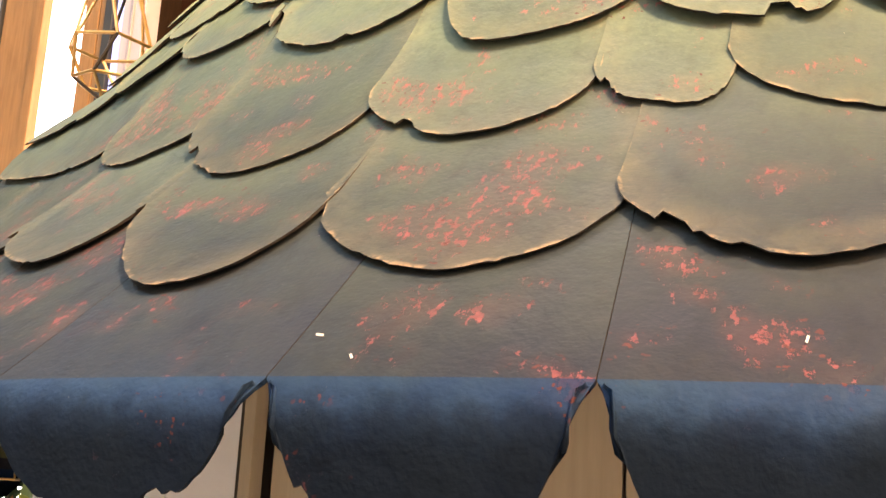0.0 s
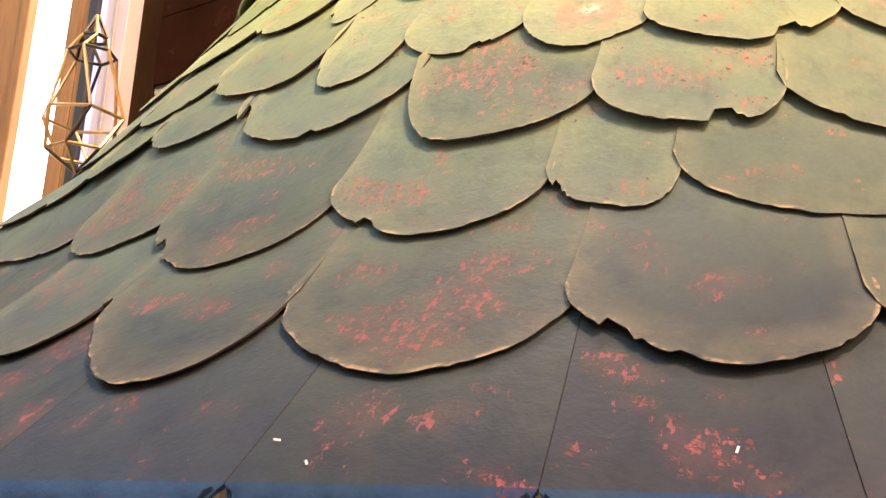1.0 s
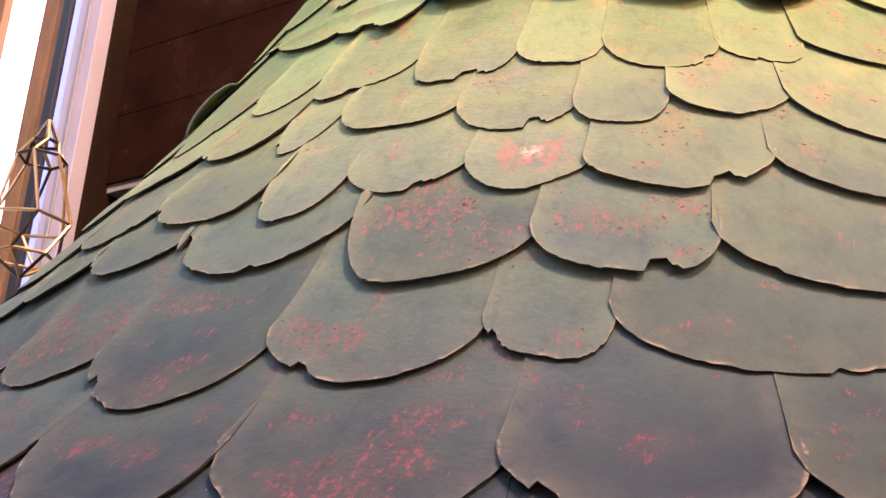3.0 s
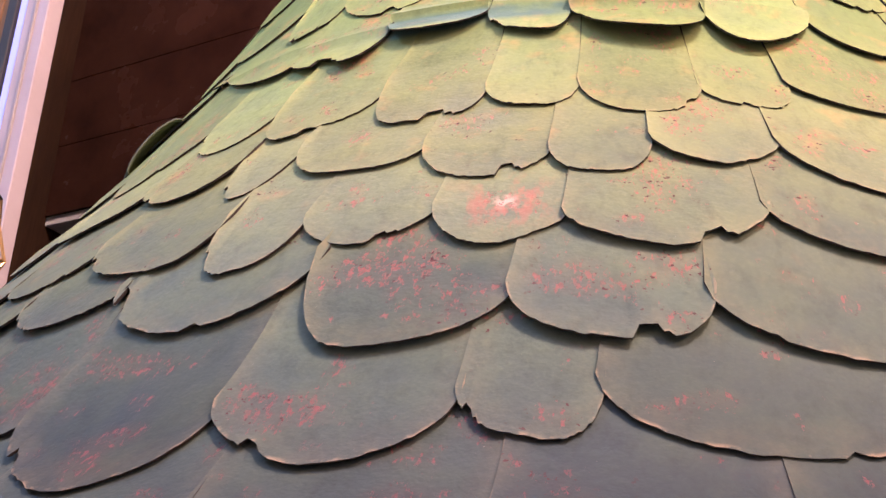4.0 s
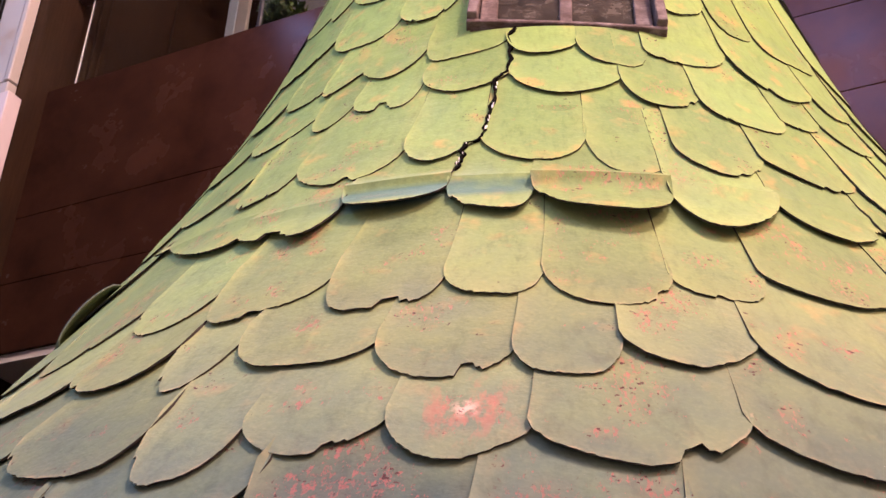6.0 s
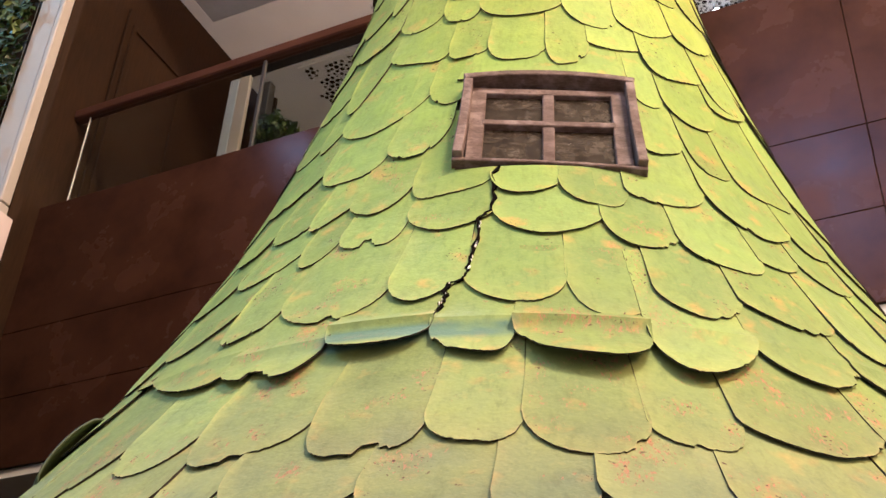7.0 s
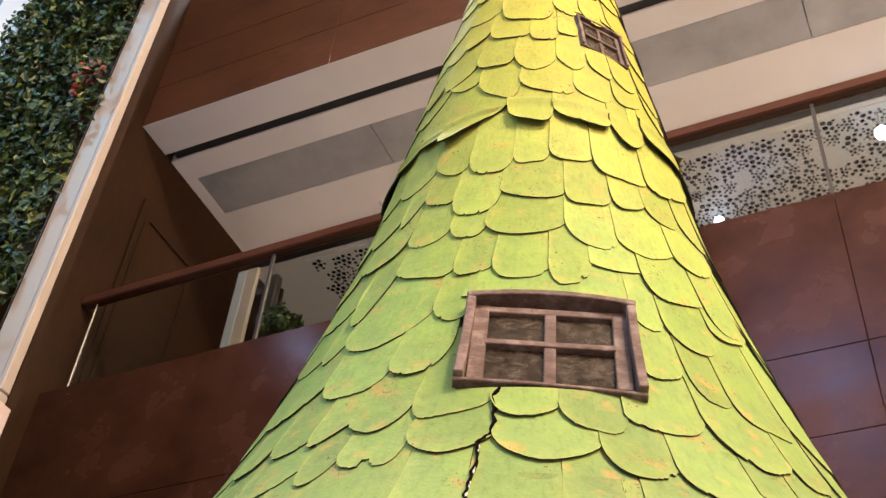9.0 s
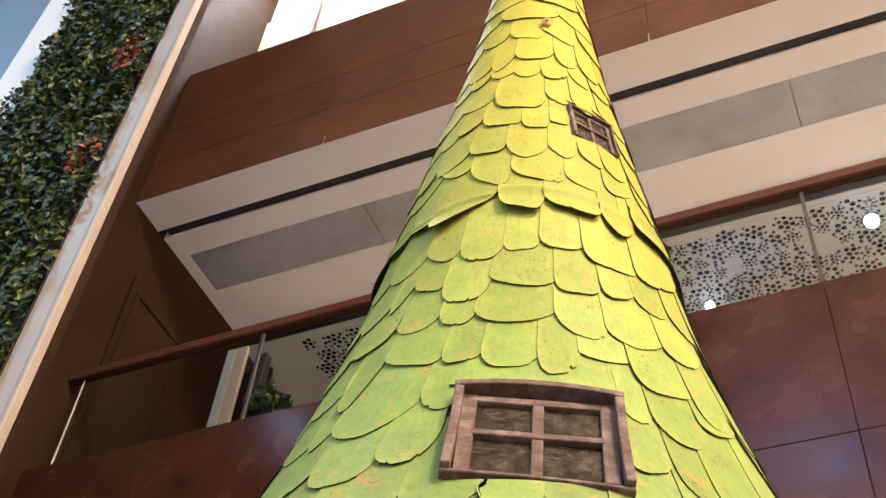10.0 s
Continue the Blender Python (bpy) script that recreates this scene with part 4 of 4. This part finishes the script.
# torn places on the front sheets: course and number, then place across, half width, depth
TORN = {(0, 0): [(-0.8, 0.1, 0.2)], (0, 1): [(-0.86, 0.06, 0.16)], (0, 2): [(-0.93, 0.05, 0.12)], (0, 3): [(-0.58, 0.14, 0.12), (-0.2, 0.06, 0.06)],
        (1, 1): [], (1, 2): [(-0.62, 0.09, 0.13)], (1, 3): [(-0.42, 0.10, 0.12)], (1, 4): [(-0.72, 0.10, 0.14)], (1, 5): [(0.3, 0.04, 0.07)],
        (2, 0): [], (2, 1): [(-0.8, 0.06, 0.1)], (2, 2): [(-0.82, 0.09, 0.35), (0.1, 0.05, 0.08)], (2, 3): [], (2, 4): [(0.36, 0.17, 0.25)], (2, 5): [(0.75, 0.08, 0.15)],
        (3, 1): [(-0.8, 0.06, 0.12)], (3, 2): [(-0.75, 0.06, 0.12)], (3, 3): [(0.35, 0.16, 0.14)], (3, 4): [], (3, 5): [(0.42, 0.16, 0.24)], (3, 6): [],
        (4, 1): [(-0.6, 0.06, 0.1)], (4, 2): [(-0.55, 0.10, 0.12)], (4, 3): [], (4, 4): [(0.42, 0.16, 0.24)], (4, 5): [], (4, 6): [],
        (5, 1): [(-0.8, 0.05, 0.1)], (5, 3): [(0.30, 0.22, 0.16)], (5, 4): [], (5, 5): [(0.75, 0.07, 0.12)], (5, 6): [(-0.1, 0.08, 0.1)],
        (6, 1): [(0.05, 0.3, 0.25)], (6, 2): [], (6, 3): [(-0.66, 0.14, 0.13)], (6, 4): [(-0.75, 0.08, 0.06)], (6, 5): [], (7, 2): [], (7, 3): [], (7, 4): [(0.62, 0.1, 0.06)],
        (8, 2): [], (8, 3): [], (8, 4): [(0.7, 0.1, 0.1)], (9, 2): [], (9, 3): [], (9, 4): [], (9, 5): [], (7, 1): [(0.15, 0.12, 0.16)], (8, 1): [(0.05, 0.2, 0.3)], (12, 4): [(0.5, 0.14, 0.2)]}
rnd = random.Random(11)
back = []
front_count = 0
for k, (flare, joints, sheets) in enumerate(ROWS):
    top = max(z for _, z in ROWS[k + 1][1]) + 0.03 if k + 1 < len(ROWS) else joints[0][1] + 0.2
    for number, (joint0, joint1, shape, seen) in enumerate(all_sheets(joints, sheets, rnd)):
        mid = (joint0[0] + joint1[0]) / 2
        wrapped = (mid + 180) % 360 - 180
        turn = 360 * round((mid - wrapped) / 360)
        joint0, joint1 = (joint0[0] - turn, joint0[1]), (joint1[0] - turn, joint1[1])
        zv, ztop, skip = (joint0[1] + joint1[1]) / 2, top, False
        for wc, wh, wz0, wz1 in WINDOWS:
            if abs(wrapped - wc) < wh - 1 and wz0 - 0.02 < zv < wz1:
                skip = ztop < wz1 + 0.02
                joint0, joint1, shape = (joint0[0], wz1 - 0.012), (joint1[0], wz1 - 0.012), (0.004, 0.0, 2.0)
            elif abs(wrapped - wc) < wh - 4 and zv <= wz0 < ztop:
                ztop = wz0 - 0.016
        if skip or ztop - joint0[1] < 0.02:
            continue
        out = flare * rnd.uniform(0.6, 1.2)
        if k == 6:
            out *= (1.7 if number == 4 else 1) * (0.3 + 0.7 * ease((wrapped + 100) / 10) * ease((-44 - wrapped) / 10))
        bm = scallop(joint0, joint1, shape, ztop, out, rnd, cuts=TORN.get((k, number)) if seen else None)
        if -172 < wrapped < 22 and front_count < 296:
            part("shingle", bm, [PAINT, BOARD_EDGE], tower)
            front_count += 1
        else:
            back.append(bm)


def joined(bms):
    out = bmesh.new()
    uvl = out.loops.layers.uv.new("UVMap")
    for bm in bms:
        old = bm.loops.layers.uv.active
        made = {v: out.verts.new(v.co) for v in bm.verts}
        for f in bm.faces:
            n = out.faces.new([made[v] for v in f.verts])
            n.material_index, n.smooth = f.material_index, f.smooth
            for a, b in zip(n.loops, f.loops):
                a[uvl].uv = b[old].uv
        bm.free()
    return out


rest = part("far_shingles", joined(back), [PAINT, BOARD_EDGE], tower, "shingles round the back of the cone")
rest["kind"] = "stuff"

# eave course: sheets that run down to a bend and hang as rounded flaps
EAVE = [-146.0, -138.5, -131.0, -123.5, -116.0, -108.5, -101.5, -94.2, -86.3, -78.0, -70.7, -64.2, -56.5, -48.5]


EAVE_Z = 1.672


def eave_sheet(th0, th1, rnd, long, notch):
    mid, half = (th0 + th1) / 2, (th1 - th0) / 2
    cols = 40
    bm = bmesh.new()
    uvl = bm.loops.layers.uv.new("UVMap")
    grid = []
    for i in range(cols + 1):
        u = -1 + 2 * i / cols
        line = []
        ze = EAVE_Z
        for j in range(6):  # the course above the bend
            z = ze + 0.30 * (1 - j / 5)
            line.append((mid + u * half * 0.996, rho(mid + u * half, z) + 0.002 + 0.004 * (j / 5), z, 0.1, 0.0))
        fall = long * max(1 - abs(u) ** 2.7, 0.0) ** 0.6 + rnd.gauss(0, 0.0012)
        for c, w, d in notch:
            if abs(u - c) < w:
                fall -= d * (1 if u < c else 0.5)
        fall = max(fall, 0.012)
        r0 = rho(mid + u * half, ze) + 0.006
        for j in range(1, 10):  # round the bend and down
            s = fall * j / 9
            a = min(s / 0.045, 1.0)
            line.append((mid + u * half * (0.996 - 0.10 * (j / 9) ** 2), r0 + 0.016 * math.sin(a * math.pi / 2) - 0.12 * max(s - 0.045, 0), ze - s, max(fall - s, 0.02), s))
        grid.append([(bm.verts.new(polar(d, r, z)), dd, s) for d, r, z, dd, s in line])
    for i in range(cols):
        for j in range(len(grid[0]) - 1):
            vs = [grid[i][j], grid[i][j + 1], grid[i + 1][j + 1], grid[i + 1][j]]
            f = bm.faces.new([v for v, _, _ in vs])
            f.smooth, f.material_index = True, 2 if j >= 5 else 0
            for loop, (_, d, s) in zip(f.loops, vs):
                loop[uvl].uv = (s, d)
    for e in bm.edges:
        if e.is_boundary:
            e.smooth = False
    return bm


edges = EAVE + [EAVE[-1] + 8.0 * i for i in range(1, 31)]
edges = [e for e in edges if e < 207] + [214.0]
# length and torn places of the flaps in front
FLAPS = {-86.3: (0.122, [(0.45, 0.12, 0.014), (0.2, 0.08, 0.007)]), -78.0: (0.150, [(-0.68, 0.10, 0.012), (-0.45, 0.08, 0.006)]), -70.7: (0.150, [(-0.2, 0.05, 0.006)])}
for a, b in zip(edges, edges[1:]):
    some = (rnd.uniform(0.115, 0.15), [(rnd.uniform(-0.7, 0.7), rnd.uniform(0.06, 0.14), rnd.uniform(0.008, 0.02)) for _ in range(2)])
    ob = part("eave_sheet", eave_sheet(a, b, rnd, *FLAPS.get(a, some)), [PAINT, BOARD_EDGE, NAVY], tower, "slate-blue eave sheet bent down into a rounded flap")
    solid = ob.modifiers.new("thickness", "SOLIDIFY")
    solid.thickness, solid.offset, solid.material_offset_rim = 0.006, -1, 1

# drum under the eave: beige boards, a post with a gap beside it, then white panels
DRUM_R = 1.705


def drum_board(name, a0, a1, r, mat, label="", top=2.05):
    bm = bmesh.new()
    n = max(int((a1 - a0) / 3), 1)
    cols = []
    for i in range(n + 1):
        a = a0 + (a1 - a0) * i / n
        cols.append([bm.verts.new(polar(a, q, z)) for q, z in ((r, 0.0), (r, top), (r - 0.025, top), (r - 0.025, 0.0))])
    for p, q in zip(cols, cols[1:]):
        for i in range(4):
            bm.faces.new((p[i], q[i], q[(i + 1) % 4], p[(i + 1) % 4]))
    bm.faces.new(cols[0])
    bm.faces.new(cols[-1][::-1])
    bmesh.ops.recalc_face_normals(bm, faces=bm.faces)
    part(name, bm, mat, tower, label)


a = -90.35
while a < 200:
    drum_board("drum_board", a + 0.08, a + 5.9, DRUM_R + 0.004 * math.sin(a), BEIGE)
    a += 6.0
drum_board("drum_post", -91.75, -91.0, DRUM_R + 0.02, BEIGE, "beige corner post")
drum_board("drum_post", -92.25, -91.95, DRUM_R + 0.012, BLACK, "dark metal edge strip")
for a0, a1 in ((-94.6, -92.3), (-98.2, -94.7), (-112.0, -98.3), (-126.0, -112.1), (-140.0, -126.1), (-154.0, -140.1)):
    drum_board("drum_panel", a0, a1, DRUM_R + (0.008 if a1 == -92.3 else 0.0), WHITE_PANEL, "pale blue-white panel of the drum")
bm = bmesh.new()
rr = [[bm.verts.new(polar(5 * i, q, z)) for i in range(72)] for q, z in ((DRUM_R - 0.03, 0.0), (DRUM_R - 0.03, 2.06), (1.50, 2.06))]
for p, q in zip(rr, rr[1:]):
    for i in range(72):
        bm.faces.new((p[i], p[(i + 1) % 72], q[(i + 1) % 72], q[i]))
part("drum_lining", bm, BLACK, tower)


def little_window(wc, wh, z0, z1, deep, w, h, shift, narrow, roll):
    """A weathered wooden casement with four grimy panes, set into the cone; it narrows a little to the top."""
    zm = (z0 + z1) / 2
    r = radius(zm)
    tilt = math.atan((radius(z0) - radius(z1)) / (z1 - z0))
    k = w / 0.23
    seat = polar(wc, r * math.cos(radians(wh)) + 0.033 * k, zm + 0.008 * k) + Vector((0, 0, shift * math.cos(tilt))) - polar(wc, shift * math.sin(tilt), 0)
    root = thing("casement_window", seat, "small weathered wooden casement window with four grimy panes in the shingled cone", "window", "tower windows")
    root.rotation_euler = (Euler((tilt, 0, radians(wc - 90))).to_matrix() @ Matrix.Rotation(radians(roll), 3, "Y")).to_euler()
    t = 0.024 * k
    arch = 0.030 * k

    def strip(name, pts, wid, y0, y1, parent=root, label=""):
        """A slightly crooked bar along points (x, z)."""
        bm = bmesh.new()
        sec = []
        for i, (x, z) in enumerate(pts):
            a, b = pts[max(i - 1, 0)], pts[min(i + 1, len(pts) - 1)]
            d = Vector((b[0] - a[0], b[1] - a[1])).normalized()
            n = Vector((-d.y, d.x)) * wid / 2
            sec.append([bm.verts.new((x + s * n.x, y, z + s * n.y)) for s, y in ((-1, y0), (1, y0), (1, y1), (-1, y1))])
        for p, q in zip(sec, sec[1:]):
            for i in range(4):
                bm.faces.new((p[i], p[(i + 1) % 4], q[(i + 1) % 4], q[i]))
        bm.faces.new(sec[0][::-1])
        bm.faces.new(sec[-1])
        bmesh.ops.recalc_face_normals(bm, faces=bm.faces)
        bmesh.ops.bevel(bm, geom=list(bm.edges), offset=0.0025 * k, segments=1, affect="EDGES")
        return part(name, bm, FRAME_WOOD, parent, label)

    n = 8
    wt = w - narrow
    top = [(-wt + 2 * wt * i / n, h + 0.4 * arch - t / 2 - arch * (2 * i / n - 1) ** 2) for i in range(n + 1)]
    base = [(-w + 2 * w * i / n, -h + t * 0.4 + k * (0.010 + 0.018 * (i / n - 0.5)) + 0.25 * arch * (1 - (2 * i / n - 1) ** 2)) for i in range(n + 1)]
    strip("head_frame", top, t, -deep, 0.022 * k)
    strip("sill", base, t * 0.55, -0.03 * k, 0.004 * k)
    for side in (-1, 1):
        strip("side_frame", [(side * (w - t / 2), -h + t * 0.68 + k * (0.010 + 0.009 * side)), (side * (w - narrow / 2 - t / 2 - 0.003), 0), (side * (wt - t / 2), h - t - 0.55 * arch)], t, -deep, 0.021 * k)
    iw, ih = w - t * 1.25 - narrow / 2, h - t * 1.6
    y0, y1 = -0.026 * k, -0.008 * k
    b = 0.030 * k
    sash = strip("sash", [(-iw + b, ih - b / 2), (iw - b, ih - b / 2)], b, y0, y1 - 0.001, root, "four-pane wooden sash")
    strip("stile", [(-iw + b / 2, -ih), (-iw + b / 2, ih)], b * 1.35, y0, y1, sash)
    strip("stile", [(iw - b / 2, -ih), (iw - b / 2, ih)], b * 1.35, y0, y1, sash)
    strip("bar", [(0, -ih), (0, ih)], b, y0, y1 - 0.002, sash)
    strip("bar", [(-iw + b, 0), (iw - b, 0)], b * 0.8, y0, y1 + 0.003, sash)
    for sx in (-1, 1):
        for sz in (-1, 1):
            xa, xb = sorted((sx * b * 0.4, sx * (iw - b * 0.8)))
            za, zb = sorted((sz * b * 0.3, sz * (ih - (b * 0.6 if sz > 0 else 0))))
            part("pane", box(xa, xb, -0.028 * k, -0.023 * k, za, zb), PANE, sash, "grimy brown pane")
    part("backing", box(-iw - 0.01, iw + 0.01, -0.036 * k, -0.030 * k, -ih - 0.01, ih + 0.01), BLACK, root)
    return root


little_window(*WINDOWS[0], 0.07, 0.231, 0.220, -0.043, 0.010, -1.2)
little_window(*WINDOWS[1], 0.045, 0.108, 0.132, -0.047, 0.0, 0.0)

# crack from the window sill down to the flared band, its shade painted as a near-black strip
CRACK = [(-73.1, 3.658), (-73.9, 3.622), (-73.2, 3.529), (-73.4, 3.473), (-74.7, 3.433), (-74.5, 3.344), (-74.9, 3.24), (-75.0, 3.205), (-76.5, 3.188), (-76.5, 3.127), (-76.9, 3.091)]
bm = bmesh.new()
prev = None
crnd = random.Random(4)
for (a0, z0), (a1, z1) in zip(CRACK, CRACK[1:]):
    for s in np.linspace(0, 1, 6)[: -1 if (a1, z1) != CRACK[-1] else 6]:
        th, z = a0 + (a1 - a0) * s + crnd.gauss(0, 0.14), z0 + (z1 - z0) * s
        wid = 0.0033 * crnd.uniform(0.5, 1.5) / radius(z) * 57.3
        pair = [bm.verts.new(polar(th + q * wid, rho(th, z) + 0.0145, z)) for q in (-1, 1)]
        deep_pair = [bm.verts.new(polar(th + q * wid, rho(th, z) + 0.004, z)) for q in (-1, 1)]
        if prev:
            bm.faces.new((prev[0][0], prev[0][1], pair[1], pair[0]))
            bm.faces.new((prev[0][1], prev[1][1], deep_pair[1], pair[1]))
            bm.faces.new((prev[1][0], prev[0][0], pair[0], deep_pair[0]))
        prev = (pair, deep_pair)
part("crack", bm, GAP_SHADE, tower, "near-black raised strip for the shade in a crack")
for _ in range(20):
    s = crnd.uniform(3.10, 3.44)
    th = np.interp(s, [3.091, 3.188, 3.205, 3.344, 3.44], [-76.9, -76.5, -75.0, -74.5, -74.7])
    bm = bmesh.new()
    bmesh.ops.create_icosphere(bm, subdivisions=1, radius=crnd.uniform(0.0009, 0.0017))
    c = polar(th + 0.17 + crnd.gauss(0, 0.05), rho(th, s) + 0.015, s)
    bmesh.ops.transform(bm, matrix=Matrix.Translation(c) @ Matrix.Diagonal((1, 1, 3.2, 1)), verts=bm.verts)
    part("filler_crumb", bm, FILLER, tower)

for deg, z, wide, turn in ((-77.4, 1.716, 0.011, 0.1), (-66.6, 1.713, 0.009, 1.9), (-76.2, 1.692, 0.006, 1.1), (-55.7, 2.415, 0.006, 0.4)):
    bm = box(-wide / 3, wide / 3, -0.0006, 0.0006, -0.0011, 0.0011)
    turned = Matrix.Translation(polar(deg, rho(deg, z) + 0.012, z)) @ Matrix.Rotation(radians(deg + 90), 4, "Z") @ Matrix.Rotation(turn, 4, "Y")
    bmesh.ops.transform(bm, matrix=turned, verts=bm.verts)
    part("paper_scrap", bm, FILLER, tower, "tiny white scrap stuck to the paint")

# small socket plate high on the cone
plate = thing("hook_plate", polar(-60.3, radius(6.763) + 0.024, 6.763), "small square yellow hook plate high on the cone", "plate")
plate.rotation_euler = Euler((0.15, 0, radians(-60.3 - 90)))
part("plate", box(-0.022, 0.022, -0.006, 0.006, -0.022, 0.022, 0.003), BRASS, plate)
bm = bmesh.new()
add_rod(bm, (0, 0.006, 0), (0, 0.022, 0), 0.007, 10)
part("knob", bm, METAL, plate)

# ---------------------------------------------------------------- lantern and leaf-shaped flap beside the tower


def lantern(at):
    """Open geometric lantern of thin brass rods, hung on a cord."""
    root = thing("wire_lantern", at, "open geometric lantern of thin brass and dark wire, hanging", "lantern")
    levels = [(0.0, 0.008), (-0.10, 0.055), (-0.17, 0.095), (-0.445, 0.162), (-0.59, 0.125), (-0.67, 0.0)]
    pts = []
    for k, (z, r) in enumerate(levels):
        pts.append([Vector((r * math.cos(2 * math.pi * (i + 0.5 * (k % 2)) / 6), r * math.sin(2 * math.pi * (i + 0.5 * (k % 2)) / 6), z)) for i in range(6)] if r else [Vector((0, 0, z))] * 6)
    for k in range(len(pts)):
        for i in range(6):
            if levels[k][1] > 0.02:
                part("rod", add_rod(bmesh.new(), pts[k][i], pts[k][(i + 1) % 6], 0.007), BRASS if k in (3, 4) else DARK_WIRE, root)
            if k + 1 < len(pts):
                part("rod", add_rod(bmesh.new(), pts[k][i], pts[k + 1][i], 0.007), DARK_WIRE if (i + k) % 4 == 0 else BRASS, root)
    part("cord", add_rod(bmesh.new(), (0, 0, 0), (0, 0, 6.0), 0.0012), BLACK, root, "thin dark cord")


lantern((-2.372, -0.3, 3.745))

# leaf-shaped flap in the place of a lifted shingle of the flared band
leaf = thing("leaf_flap", polar(-119, rho(-119, 2.97) + 0.004, 2.97), "dark green leaf-shaped flap, like a lifted shingle, on the cone's side", "leaf")
bm = bmesh.new()
lp = []
for i in range(13):
    q = -1 + i / 6
    bulge = 0.034 * math.sqrt(max(1 - q * q, 0.0)) + 0.002
    # it runs up the slope and stands off it, cupped
    lp.append([bm.verts.new((-0.055 * q + 0.86 * f * bulge, 0.03 * f * f - 0.05 * (1 - f), 0.098 * q + 0.5 * f * bulge)) for f in (0.0, 0.35, 0.7, 1.0)])
for a, b in zip(lp, lp[1:]):
    for i in range(3):
        bm.faces.new((a[i], a[i + 1], b[i + 1], b[i])).smooth = True
blade = part("blade", bm, FLAP_GREEN, leaf)
blade.modifiers.new("thickness", "SOLIDIFY").thickness = 0.005
leaf.rotation_euler = Euler((0, 0, radians(-119)))

# small white-capped lantern and a potted shrub beyond the eave
cap = thing("garden_lantern", (-1.765, -0.929, 1.825), "small brass-framed garden lantern with a white cap, hanging", "lantern")
bm = bmesh.new()
add_rod(bm, (0, 0, -0.065), (0, 0, 0.0), 0.042, 4, 0.004)
part("cap", bm, WHITE_PANEL, cap, "white pyramid cap")
for qx, qy in ((1, 0), (0, 1), (-1, 0), (0, -1)):
    part("rod", add_rod(bmesh.new(), (0.036 * qx, 0.036 * qy, -0.066), (0.052 * qx, 0.052 * qy, -0.20), 0.003), BRASS, cap)
    part("rod", add_rod(bmesh.new(), (0.052 * qx, 0.052 * qy, -0.20), (0.052 * qy, -0.052 * qx, -0.20), 0.003), BRASS, cap)
part("cord", add_rod(bmesh.new(), (0, 0, 0), (0, 0, 0.4), 0.0007), BLACK, cap)
shrub = thing("potted_shrub", (-2.75, -0.20, 0), "tall leafy green shrub in a dark pot", "plant")
bm = bmesh.new()
add_rod(bm, (0, 0, 0), (0, 0, 0.45), 0.2, 16, 0.26)
part("pot", bm, BLACK, shrub)
part("stem", add_rod(bmesh.new(), (0, 0, 0.4), (0, 0, 1.9), 0.03, 8, 0.012), TAN, shrub)


def shrub_spot(rnd):
    a, h, r = rnd.uniform(0, 6.28), rnd.uniform(0.6, 2.22), rnd.uniform(0.5, 1.0) * 0.33
    n = Vector((math.cos(a), math.sin(a), 0.2))
    return Vector((math.cos(a) * r, math.sin(a) * r, h)) * (1 + 0.04 * math.sin(7 * a)), n


leafage = leaf_mass("crown", 900, shrub_spot, 0.075, LEAF, "", "", "", 31)
leafage.parent = shrub
for key in ("label", "category", "kind"):
    if key in leafage:
        del leafage[key]

# floor tiles
tiles = thing("floor", (0, 0, 0), "polished grey floor of large square tiles", "floor", kind="structure")
tile_mesh = mesh_from("tile", box(-0.396, 0.396, -0.396, 0.396, -0.003, 0.0, 0.0), FLOOR_TILE)
for i in range(-6, 8):
    for j in range(-9, 3):
        ob = new("tile", tile_mesh)
        ob.location = (i * 0.8, j * 0.8, 0)
        ob.parent = tiles
